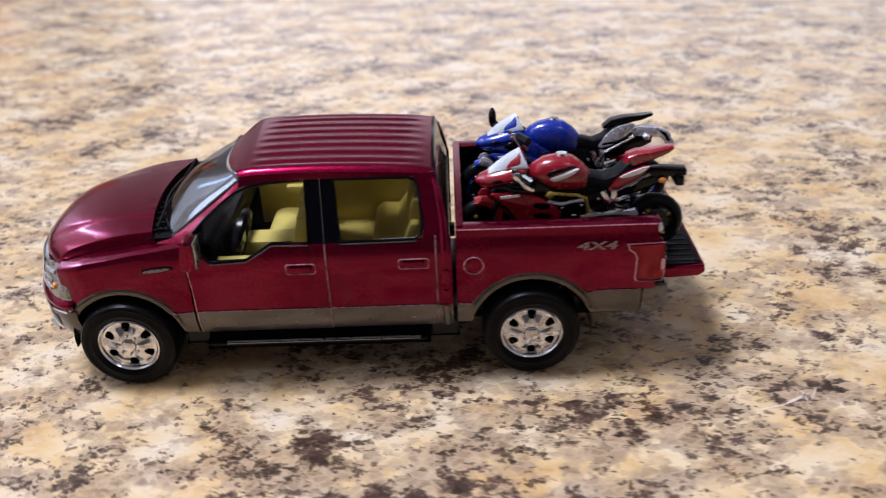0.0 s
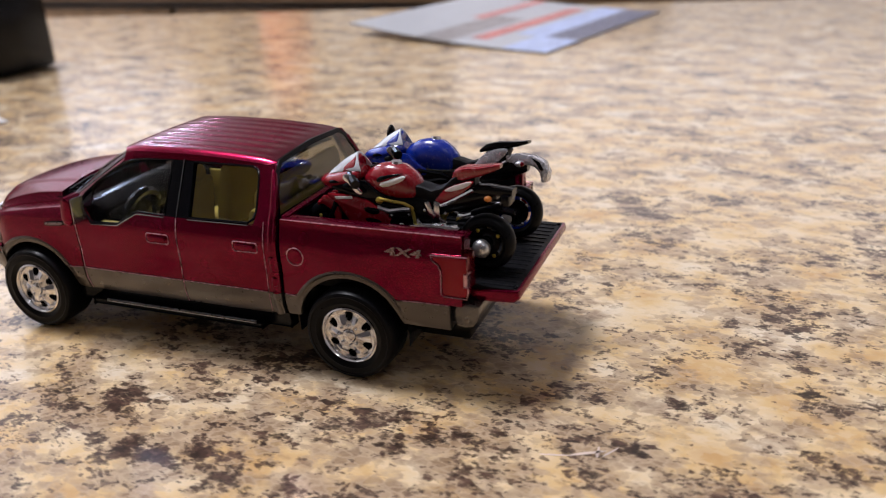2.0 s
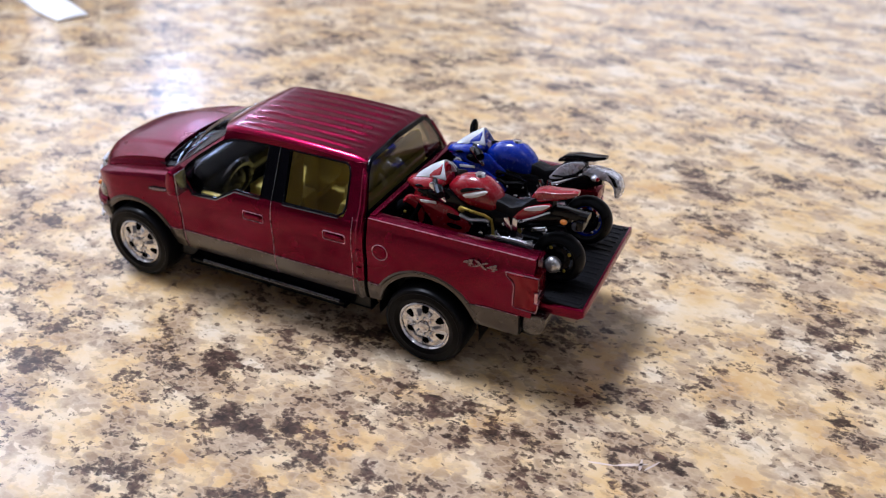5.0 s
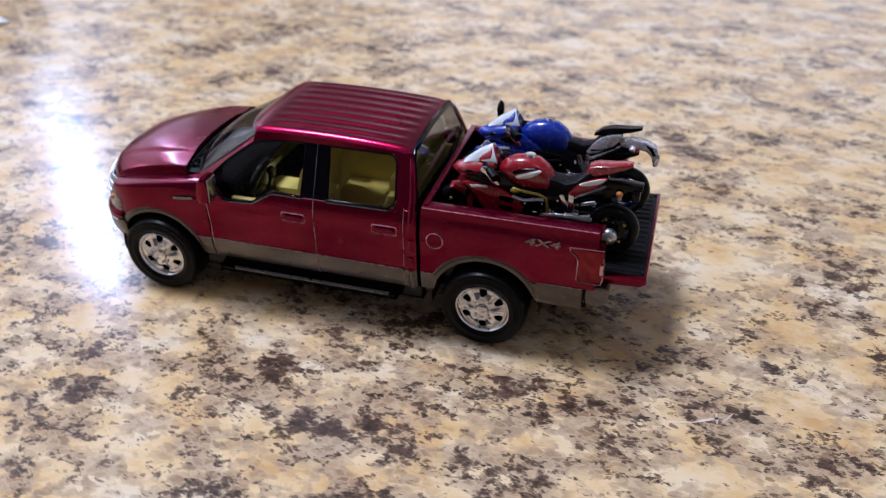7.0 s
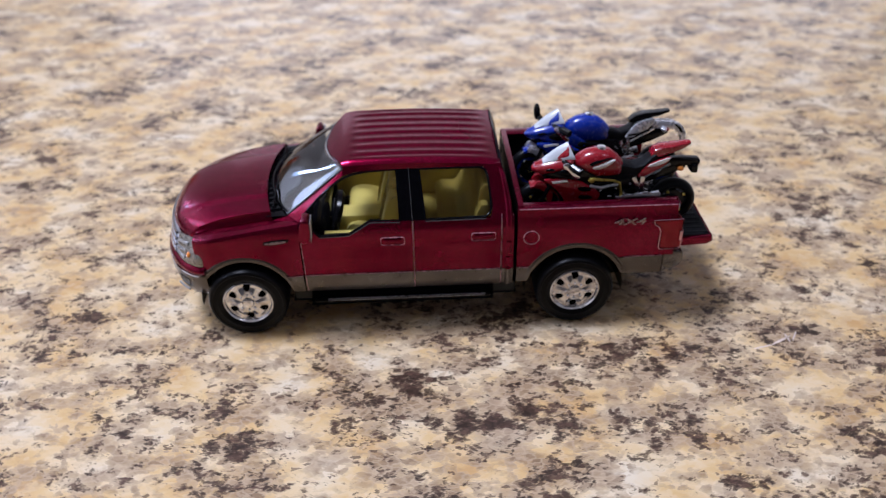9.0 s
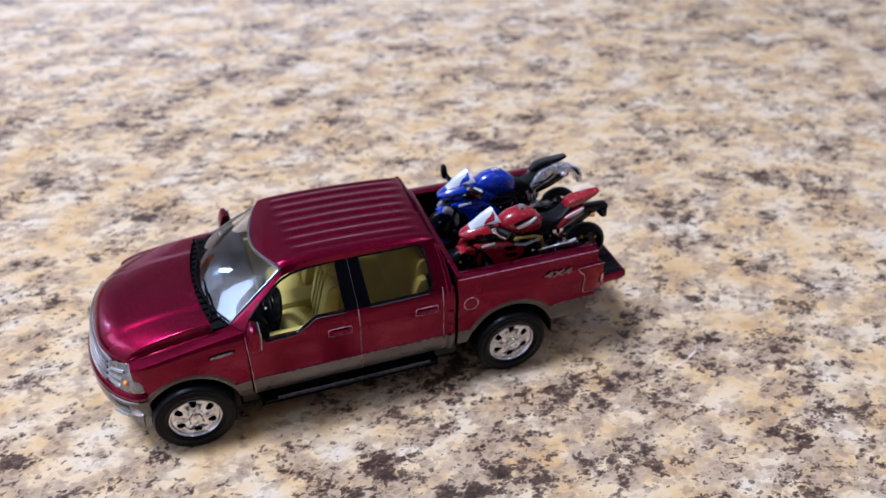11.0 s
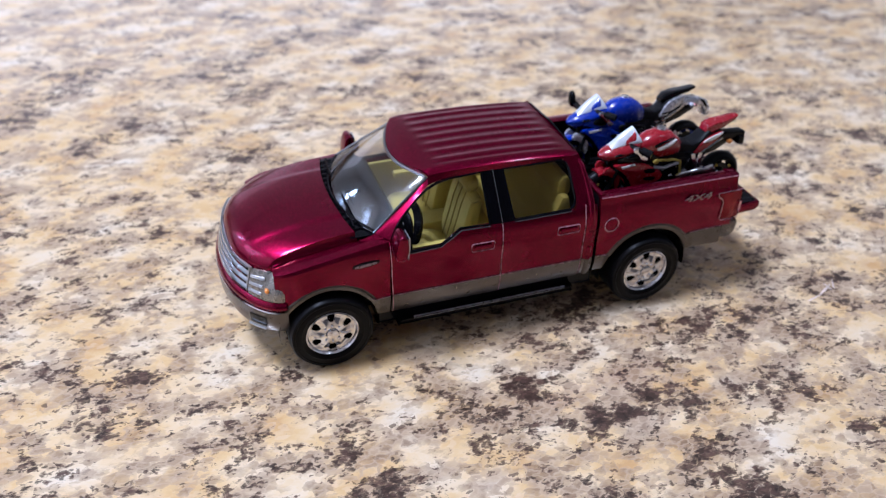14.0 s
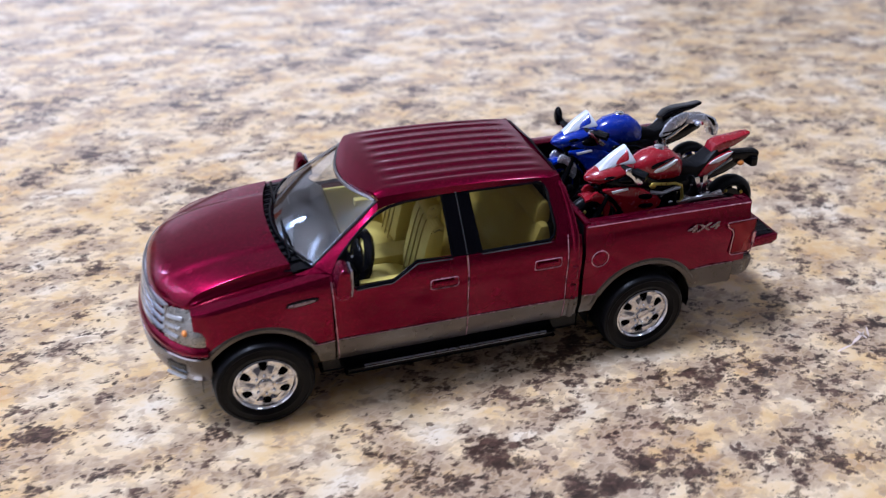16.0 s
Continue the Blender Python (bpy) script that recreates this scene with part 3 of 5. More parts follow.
    # handles, mirror, step, lamps, badges
    for x0, x1, z in ((-6.5, -0.9, 25.7), (15.1, 20.8, 26.1)):
        y = half(x0, z)
        frame_line = rrect(x0, x1, z - 1.05, z + 1.05, 0.5)
        handle = part("door_handle", slab(rrect(x0 + 0.7, x1 - 0.7, z - 0.35, z + 0.55, 0.3), s * (y - 0.2), s * (y + 0.5), 0.1), RED, truck)
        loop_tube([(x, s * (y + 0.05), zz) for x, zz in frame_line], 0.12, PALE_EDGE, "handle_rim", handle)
    mirror = part("door_mirror", slab(rounded([(-25.8, 27.9), (-22.5, 27.5), (-22.2, 34.0), (-24.6, 34.6)], 2), s * 18.9, s * 22.8, 0.7), RED, truck)
    part("mirror_glass", slab(rounded([(-22.7, 28.1), (-22.2, 28.1), (-21.95, 33.8), (-22.6, 33.8)], 1), s * 19.3, s * 22.45, 0.2), MIRROR_FACE, mirror, "silver mirror face")
    step = part("running_board", box(-23.8, 20.0, s * 17.4, s * 19.9, 8.4, 9.5, 0.5), BLACK, truck, "black plastic running board")
    part("edge_strip", box(-20.2, 18.4, s * 19.8, s * 20.1, 9.1, 9.55, 0.1), SILVER, step, "silver edge strip")
    for k in range(58):
        part("tread_rib", box(-23.6 + k * 0.75, -23.25 + k * 0.75, s * 18.2, s * 19.7, 9.4, 9.7), BLACK, step)
    part("rocker_sill", box(-28.5, 26.0, s * 16.5, s * 18.4, 8.6, 11.8, 0.4), BLACK, truck)
    lamp = part("tail_lamp", slab([(58.8, 28.6), (59.1, 27.9), (60.1, 27.2), (60.7, 26.0), (60.6, 21.4), (61.0, 21.0), (65.3, 21.0), (65.6, 22.0), (65.5, 28.9)], s * 15.6, s * 19.85, 0.3), TAIL_RED, truck, "red tail lamp with white reversing light")
    part("reversing_light", box(65.0, 65.75, s * 18.9, s * 19.98, 23.2, 25.8, 0.2), LAMP_RIM, lamp)
    loop_tube([(x, s * 19.8, z) for x, z in [(58.5, 28.9), (58.8, 27.8), (59.9, 27.0), (60.4, 25.8), (60.3, 21.2), (60.8, 20.7), (65.4, 20.7), (65.7, 22.0), (65.6, 29.1)]], 0.14, LAMP_RIM, "lamp_rim", lamp)
    cap = part("fuel_door", lathe([(0.01, s * 19.75), (1.4, s * 19.72), (1.55, s * 19.5)], 29.4, 25.2, 28), RED, truck)
    loop_tube([(29.4 + 1.85 * math.cos(a), s * 19.64, 25.2 + 1.85 * math.sin(a)) for a in [2 * math.pi * k / 28 for k in range(28)]], 0.13, PALE_EDGE, "cap_rim", cap)
    badge = part("fender_badge", slab(rounded([(-34.5, 25.6), (-28.4, 26.2), (-28.0, 27.3), (-34.0, 26.9)], 1), s * 19.4, s * 19.85, 0.12), BLACK, truck)
    part("badge_bar", slab(rounded([(-34.0, 25.85), (-28.9, 26.45), (-28.7, 27.05), (-33.7, 26.6)], 1), s * 19.8, s * 19.95, 0.05), BADGE, badge)
    writing = bpy.data.curves.new("four_wheel_badge", "FONT")
    writing.body, writing.size, writing.extrude, writing.align_x, writing.align_y = "4X4", 2.35, 0.06, "CENTER", "CENTER"
    writing.space_character, writing.offset, writing.shear = 1.0, 0.06, 0.15
    shape = new("badge_form", writing)
    me = bpy.data.meshes.new_from_object(shape.evaluated_get(bpy.context.evaluated_depsgraph_get()))
    bpy.data.objects.remove(shape)
    me.transform(Matrix.Scale(0.001, 4) @ pose(52.7, s * 19.62, 28.65, 90, 0, 0 if s < 0 else 180) @ Matrix.Diagonal((1.85, 1, 1, 1)))
    me.materials.append(BADGE)
    new("four_wheel_badge", me).parent = truck
    for cx in (XF, XR):
        wheel_part(truck, cx, s)


HOOD = [(0.0, 26.0), (0.35, 27.0), (1.2, 28.1), (2.6, 29.1), (4.8, 30.0), (8.0, 30.9), (12.5, 31.7), (18.0, 32.3), (26.2, 32.8)]


def smooth_along(pts, x):
    """Like along(), with rounded bends."""
    x = min(max(x, pts[0][0]), pts[-1][0])
    i = max(k for k in range(len(pts) - 1) if pts[k][0] <= x)
    rise = [(pts[k + 1][1] - pts[k][1]) / (pts[k + 1][0] - pts[k][0]) for k in range(len(pts) - 1)]
    m0, m1 = (0.5 * (rise[max(k - 1, 0)] + rise[min(k, len(rise) - 1)]) for k in (i, i + 1))
    h = pts[i + 1][0] - pts[i][0]
    f = (x - pts[i][0]) / h
    return (2 * f ** 3 - 3 * f * f + 1) * pts[i][1] + (f ** 3 - 2 * f * f + f) * h * m0 + (3 * f * f - 2 * f ** 3) * pts[i + 1][1] + (f ** 3 - f * f) * h * m1


def hood_top(d, t):
    """A place on the bonnet: d from its front edge (0 to 1), t across; past 0.92 the side wall falls to the fender."""
    a = abs(t)
    front = -58.7 + 7.1 * min(1.0, a / 0.96) ** 2.9
    rear = -34.6 + 2.6 * a * a
    x = front + (rear - front) * d
    k = max(0.0, min(1.0, (d - 0.2) / 0.8))
    z = smooth_along(HOOD, (x - front) * (1 + (26.2 / (rear - front) - 1) * k * k * (3 - 2 * k)))
    top = z - 0.7 * t * t + 0.22 * max(0.0, min(1.0, (0.60 - a) / 0.05)) * min(1.0, d * 8)
    if a <= 0.92:
        return (x, 16.6 * t, top)
    low = along([(-54, 26.0), (-46, 28.0), (-36, 29.6), (-28, 30.6)], x) + 0.25
    k = (a - 0.92) / 0.08
    return (x, math.copysign(16.6 * 0.92 + 0.55 * k, t), top + (min(low, top) - top) * k ** 0.8)


ACROSS = [-1 + 0.0133 * k for k in range(7)] + steps(-0.915, 0.915, 54) + [0.92 + 0.0133 * k for k in range(7)]
part("hood", rimmed(sheet([k / 40 if k > 8 else k * k / 320 for k in range(41)], ACROSS, hood_top), (0, 0, -1), 1.0), RED, truck, "candy-red bonnet with raised centre")
part("roof", rimmed(sheet(steps(0, 1, 46), steps(-1, 1, 104), lambda u, t: (roof_front(t) + u * (22.3 - roof_front(t)), 12.95 * t, roof_height(roof_front(t) + u * (22.3 - roof_front(t)), 12.95 * t))), (0, 0, -1), 0.7), RED, truck, "candy-red roof pressed with lengthwise ribs")


pane = part("windscreen", sheet(steps(0, 1, 10), steps(-1, 1, 24), windscreen), SMOKED, truck, "clear plastic windscreen with pale edge")
pane.visible_shadow = False
for name, u, r in (("screen_top_edge", 0.985, 0.40), ("screen_foot_edge", 0.02, 0.3)):
    part(name, tube([windscreen(u, t) + Vector((0, 0, 0.05)) for t in steps(-0.97, 0.97, 20)], r, 6), SCREEN_EDGE if u > 0.5 else BLACK, pane)
for s in (-1, 1):
    part("screen_side_edge", tube([windscreen(u, s * 0.985) for u in steps(0, 1, 8)], 0.28, 6), SCREEN_EDGE, pane)
cowl = part("cowl", sheet(steps(0, 1, 6), steps(-1, 1, 24), lambda u, t: (-36.4 + 3.0 * t * t + u * (5.0 + 1.0 * t * t), 16.0 * t, 31.6 - 0.5 * t * t + 0.15 * u)), BLACK, truck, "black ribbed cowl panel with wipers")
for k in range(15):
    t = -0.86 + k * 0.123
    part("cowl_rib", tube([(-35.4 + 3.0 * t * t, 16 * t, 31.85 - 0.5 * t * t), (-32.4 + 3.4 * t * t, 16 * t + 0.4, 32.0 - 0.5 * t * t)], 0.2, 5), BLACK, cowl)
for y0, y1 in ((-13.5, -2.0), (1.0, 12.5)):
    part("wiper", tube([(-32.0, y0, 32.0), (-31.9, (y0 + y1) / 2, 33.0), (-31.6, y1, 33.4)], 0.28, 6), BLACK, cowl)

# nose
NOSE = [(-60.6, 0.0), (-60.2, 5.0), (-59.0, 9.5), (-57.2, 13.0), (-55.3, 15.6), (-53.2, 17.5), (-51.4, 18.5), (-49.8, 18.9)]


LEAN = [(11.0, -0.7), (13.0, -0.7), (18.0, 0.1), (22.0, 0.9), (26.5, 2.0)]


def nose(u, push=0.0, z=16.0):
    """Plan of the front at a height, from the middle (0) round to the side (1 or -1), pushed outwards."""
    k = min(abs(u), 1.0) * 6.999
    i = int(k)
    p0, p1, p2, p3 = (Vector(NOSE[min(max(j, 0), 7)]) for j in (i - 1, i, i + 1, i + 2))
    if i == 0:
        p0 = Vector((NOSE[1][0], -NOSE[1][1]))
    f = k - i
    at = 0.5 * (2 * p1 + (p2 - p0) * f + (2 * p0 - 5 * p1 + 4 * p2 - p3) * f * f + (3 * p1 - p0 - 3 * p2 + p3) * f ** 3)
    d = ((p2 - p0) * (1 - f) + (p3 - p1) * f).normalized()
    at += Vector((-d.y, d.x)) * push
    return (at.x + along(LEAN, z) * (1 - min(1.0, abs(u)) ** 3), at.y if u >= 0 else -at.y)


part("nose_backing", sheet(steps(-1, 1, 48), steps(11.5, 26.4, 6), lambda u, z: (*nose(u, -3.2, z), z)), BLACK, truck)
grille = part("grille", rimmed(sheet(steps(-0.44, 0.44, 24), steps(19.9, 26.0, 3), lambda u, z: (*nose(u, 0.1, z), z)), (1, 0, 0), 0.5), SILVER, truck, "chromed grille with horizontal bars")
for z in (20.4, 22.2, 23.9, 25.6):
    part("grille_bar", tube([(*nose(u, 0.35, z), z) for u in steps(-0.43, 0.43, 24)], 0.4, 6), CHROME, grille)
for s in (-1, 1):
    lamp = part("headlamp", rimmed(sheet(steps(0.47, 0.985, 22), steps(0, 1, 6), lambda u, v: (*nose(s * u, 0.35 + 0.2 * math.sin(v * math.pi) - 2.3 * v * v * min(1.0, max(0.0, (u - 0.45) / 0.25)), 19.9 + 6.0 * v), 19.9 + v * along([(0.47, 6.1), (0.7, 5.9), (1.0, 5.6)], u))), (1, -0.2 * s, 0), 0.6), LENS, truck, "silver headlamp with amber marker")
    for z in (21.3, 22.9, 24.5):
        part("lamp_bar", tube([(*nose(s * u, 0.45 - 2.3 * ((z - 19.9) / 6) ** 2 * min(1.0, max(0.0, (u - 0.45) / 0.25)), z), z) for u in steps(0.48, 0.64, 8)], 0.42, 6), SILVER, lamp)
    part("amber_marker", ball((*nose(s * 0.70, 0.1, 22.3), 22.3), 0.55, 0.7, 0.65, 10), AMBER, lamp)
part("bumper_upper", rimmed(sheet(steps(-1, 1, 56), steps(0, 1, 5), lambda u, v: (*nose(u, 0.4 + 0.7 * math.sin(v * math.pi), 17.5 + 2.3 * v), 17.5 + 2.3 * v)), (1, 0, 0), 0.8), RED, truck, "candy-red upper bumper strip")
part("bumper_line", tube([(*nose(u, 0.75, 17.4), 17.4) for u in steps(-0.93, 0.93, 44)], 0.3, 6), CHROME, truck)
bumper = part("front_bumper", rimmed(sheet(steps(-1, 1, 56), steps(0, 1, 6), lambda u, v: (*nose(u, 0.7 - 1.5 * (1 - v) ** 2, 11.0 + 6.3 * v), 11.0 + 6.3 * v)), (1, 0, 0), 0.9), TAUPE, truck, "taupe front bumper with dark fog-lamp openings")
for s in (-1, 1):
    part("fog_opening", sheet(steps(0.52, 0.72, 8), steps(12.7, 15.6, 2), lambda u, z: (*nose(s * u, 0.85 - 1.5 * ((17.3 - z) / 6.3) ** 2, z), z)), BLACK, bumper)
    part("fog_sill", tube([(*nose(s * u, 0.6, 12.7), 12.7) for u in steps(0.52, 0.72, 8)], 0.3, 6), SILVER, bumper)

# chassis and cabin
part("chassis", box(-55, 62, -10.5, 10.5, 6.2, 12.5, 0.6), BLACK, truck)
for cx in (XF, XR):
    part("axle", tube([(cx, -15.5, ZC), (cx, 15.5, ZC)], 1.2, 10), BLACK, truck)
part("engine_bay_floor", box(-50, -27.5, -16.4, 16.4, 23.0, 25.0), BLACK, truck)
part("cabin_floor", box(-28, -16.0, -17.3, 17.3, 12.4, 14.2), BLACK, truck)
part("cabin_floor", box(-15.9, 24.4, -17.3, 17.3, 12.4, 14.2), YELLOW, truck)
for s in (-1, 1):
    part("door_lining", box(-19.8, 24.2, s * 16.9, s * 17.6, 13.0, 27.2, 0.2), YELLOW, truck)
    part("kick_panel", box(-27.5, -20.0, s * 16.7, s * 17.6, 13.0, 27.4, 0.2), BLACK, truck)
    part("armrest", box(-13, -4, s * 15.2, s * 17.0, 22.5, 24.3, 0.5), YELLOW, truck)
    seat = part("front_seat", slab(rounded([(-15.5, 14.5), (-16.2, 20.4), (-7.0, 19.8), (-4.5, 14.5)], 2), s * 2.8, s * 13.6, 1.0), YELLOW, truck, "pale yellow moulded bucket seat")
    part("seat_back", slab(rounded([(-8.1, 18.5), (-5.1, 31.5), (-4.1, 34.2), (-1.4, 34.2), (-1.7, 31.0), (-3.4, 17.5)], 2), s * 2.8, s * 13.6, 0.9), YELLOW, seat)
    part("headrest", slab(rounded([(-4.7, 34.0), (-3.9, 37.4), (-1.1, 37.4), (-1.2, 34.0)], 2), s * 5.2, s * 10.8, 0.8), YELLOW, seat)
    # seat grooves drawn as tubes, with their shade put into a darker yellow
    for k in range(3):
        y = s * (5.8 + 2.2 * k)
        part("groove_shade_line", tube([(-8.0, y, 19.8), (-5.2, y, 31.3), (-4.2, y, 34.0)], 0.14, 5), GROOVE_SHADE, seat)
part("rear_bench", slab(rounded([(8.0, 14.4), (7.6, 19.4), (15.0, 19.0), (16.6, 32.6), (20.2, 32.6), (20.4, 14.4)], 1), -16.3, 16.3, 0.8), YELLOW, truck, "pale yellow moulded rear bench")
part("bench_back", slab(rounded([(16.8, 31.0), (17.6, 36.6), (20.2, 37.0), (20.6, 31.0)], 1), -14.3, 14.3, 0.7), YELLOW, truck, "pale yellow rear bench back")
part("centre_console", box(-20, -3, -2.6, 2.6, 14.2, 21.2, 0.8), YELLOW, truck)
dash = part("dashboard", slab(rounded([(-29.5, 22.0), (-29.8, 30.4), (-23.6, 30.8), (-19.2, 28.6), (-19.6, 22.0)], 2), -16.2, 16.2, 0.5), BLACK, truck, "black moulded dashboard")
part("dash_screen", box(-21.2, -19.9, -2.6, 2.6, 24.6, 28.4, 0.2), BLACK, dash)
wheel_ring = [(-17.4 + 1.3 * math.sin(a), -8.9 + 4.6 * math.cos(a), 26.6 + 4.6 * math.sin(a)) for a in [2 * math.pi * k / 28 for k in range(28)]]
steering = loop_tube(wheel_ring, 1.05, BLACK, "steering_wheel", truck, "black steering wheel")
part("steering_hub", ball((-17.9, -8.6, 26.5), 1.0, 3.7, 3.7, 14), BLACK, steering)
part("steering_column", tube([(-18.2, -8.1, 26.3), (-22.5, -8.1, 25.0)], 0.8, 8), BLACK, steering)
for dy, dz in ((-3.6, 0.2), (3.6, 0.2), (0, -3.6)):
    part("steering_spoke", tube([(-18.0, -8.1, 26.4), (-17.6 + dz * 0.28, -8.1 + dy, 26.6 + dz)], 0.45, 6), BLACK, steering)
part("headlining", sheet(steps(-14, 21, 8), steps(-11.4, 11.4, 8), lambda x, y: (x, y, roof_height(x, 0) - 2.3 - 0.8 * (y / 11.4) ** 2)), YELLOW, truck)

# cab back
outer = [Vector(p) for p in ((24.75, -18.0, 31.0), (23.9, -16.3, 36.0), (22.9, -13.4, 40.3), (22.4, -11.2, 42.0), (22.4, 0, 42.75), (22.4, 11.2, 42.0), (22.9, 13.4, 40.3), (23.9, 16.3, 36.0), (24.75, 18.0, 31.0), (24.75, 0, 31.0), (24.75, -18.0, 31.0))]
inner = [Vector(p) for p in ((24.75, -16.2, 32.0), (24.15, -15.0, 35.8), (23.1, -12.6, 39.8), (22.75, -11.0, 41.1), (22.75, 0, 41.7), (22.75, 11.0, 41.1), (23.1, 12.6, 39.8), (24.15, 15.0, 35.8), (24.75, 16.2, 32.0), (24.75, 0, 32.0), (24.75, -16.2, 32.0))]
part("cab_back_frame", rimmed(ribbon(outer, inner, 2), (-1, 0, 0), 0.5), BLACK, truck)
part("cab_back_panel", box(23.9, 24.8, -17.9, 17.9, 11.5, 31.1), BLACK, truck)
bm = bmesh.new()
bm.faces.new([bm.verts.new(v + Vector((-0.1, 0, 0))) for v in inner[:9]])
pane = part("rear_window", bm, BACK_PANE, truck, "clear plastic rear window")
pane.visible_shadow = False

# bed
bed = part("bed_floor", box(26.6, 64.9, -16.6, 16.6, 20.8, 21.9), LINER, truck, "black ribbed bed liner")
for k in range(16):
    y = -15.4 + k * 2.05
    part("bed_rib", box(28.0, 64.2, y - 0.4, y + 0.4, 21.85, 22.3, 0.12), LINER, bed)
for s in (-1, 1):
    part("bed_wall", box(26.6, 64.4, s * 16.0, s * 16.7, 18.0, 32.2), LINER, truck)
    part("bed_rail", rimmed(sheet(steps(26.4, 64.3, 12), steps(0, 1, 6), lambda x, k: (x, s * (half(x, 32.3) + 0.05 - (half(x, 32.3) - 15.9) * k), 32.4 + 0.2 * math.sin(k * math.pi) + 0.1)), (0, 0, -1), 0.5), RED, truck)
    part("bed_post", box(62.6, 64.5, s * 15.8, s * 17.6, 17.5, 32.3, 0.5), RED, truck)
    part("wheel_box", box(32.5, 48.5, s * 12.6, s * 16.4, 20.8, 25.4, 1.0), LINER, truck)
part("bed_front_wall", box(26.3, 27.3, -17.6, 17.6, 12.0, 32.3, 0.2), LINER, truck)
part("bed_front_cap", box(26.2, 27.6, -18.0, 18.0, 32.2, 33.0, 0.3), RED, truck)
gate = part("tailgate", slab([(65.0, 21.3), (65.2, 19.7), (67.5, 19.3), (73.4, 19.6), (74.7, 20.5), (74.5, 22.1)], -17.2, 15.4, 0.3), RED, truck, "lowered candy-red tailgate with black liner")
part("gate_liner", box(65.0, 74.0, -16.6, 14.9, 21.4, 22.1, 0.15), LINER, gate)
for k in range(17):
    y = -15.4 + k * 1.8
    part("gate_rib", box(66.4, 73.0, y - 0.3, y + 0.3, 22.0, 22.22, 0.1), LINER, gate)
for s in (-1, 1):
    part("gate_hinge", box(64.2, 65.8, s * 14.2 - 0.9, s * 14.2 + 0.9, 19.4, 21.2, 0.3), BLACK, gate)
    part("gate_latch", ball((73.4, s * 14.8 - 0.9, 22.2), 0.5, 0.5, 0.25, 8), BLACK, gate)
rear_bumper = part("rear_bumper", slab(rounded([(62.0, 14.2), (62.0, 18.9), (66.6, 19.4), (67.4, 18.6), (67.2, 15.6), (65.6, 14.0)], 1), -18.9, 18.9, 0.7), GUNMETAL, truck, "gunmetal grey rear bumper")
part("bumper_step", box(62.5, 66.2, -12, 12, 19.0, 19.6, 0.2), BLACK, rear_bumper)
for s in (-1, 1):
    part("bumper_joint", box(61.75, 62.15, s * 17.5, s * 19.25, 13.9, 18.9, 0.1), BLACK, rear_bumper)
part("tow_hitch", box(63, 68.5, -1.6, 1.6, 10.5, 13.0, 0.4), BLACK, truck)


# ---- the kitchen: room, counter and what lies on it ----
def solid(name, corners, z0, z1, mat, label="", kind="", parent=None):
    """An upright prism over plan corners, in metres."""
    bm = bmesh.new()
    low = [bm.verts.new((x * 1000, y * 1000, z0 * 1000)) for x, y in corners]
    top = [bm.verts.new((x * 1000, y * 1000, z1 * 1000)) for x, y in corners]
    bm.faces.new(low[::-1])
    bm.faces.new(top)
    n = len(corners)
    for k in range(n):
        bm.faces.new((low[k], low[(k + 1) % n], top[(k + 1) % n], top[k]))
    return tagged(part(name, bm, mat, parent, label), kind=kind)


def rect(x0, x1, y0, y1):
    return [(x0, y0), (x1, y0), (x1, y1), (x0, y1)]


WEST, EAST, SOUTH, NORTH, FLOOR_Z = -1.75, 2.6, -2.2, 3.2, -0.92
solid("floor", rect(WEST, EAST, SOUTH, NORTH), FLOOR_Z - 0.1, FLOOR_Z, FLOOR, "grey vinyl kitchen floor", "structure")
solid("ceiling", rect(WEST, EAST, SOUTH, NORTH), CEILING, CEILING + 0.1, CEIL, "white painted ceiling", "structure")
solid("wall_west", rect(WEST - 0.1, WEST, SOUTH, NORTH), FLOOR_Z, CEILING, WALL, "warm white painted wall", "structure")
solid("wall_east", rect(EAST, EAST + 0.1, SOUTH, NORTH), FLOOR_Z, CEILING, WALL, "warm white painted wall", "structure")
# unseen wall behind the camera, made dark so the truck's near side stays dim
solid("wall_south", rect(WEST, EAST, SOUTH - 0.1, SOUTH), FLOOR_Z, CEILING, DARK_WALL, "unseen wall, made dark to cut the light on the near side", "structure")
solid("wall_north", rect(WEST, EAST, NORTH, NORTH + 0.1), FLOOR_Z, CEILING, WALL, "warm white painted wall", "structure")

FLECK = plain("pale_quartz", (0.62, 0.50, 0.42), 0.35, vary=0.25)
counter_plan = [(-1.25, -0.42), (0.95, -0.42), (0.95, 0.82), (0.12, 0.632), (-0.46, 0.50), (-1.25, 0.325)]
counter = solid("countertop", counter_plan, -0.032, 0.0, GRANITE, "polished cream granite countertop with dark speckles", "structure")
bev = counter.modifiers.new("edge", "BEVEL")
bev.width, bev.segments, bev.limit_method = 0.006, 3, "ANGLE"
base_plan = [(-1.2, -0.38), (0.9, -0.38), (0.9, 0.77), (0.12, 0.59), (-0.46, 0.46), (-1.2, 0.29)]
solid("counter_base", base_plan, FLOOR_Z, -0.032, WOOD, "brown wooden cabinet under the countertop", "structure")
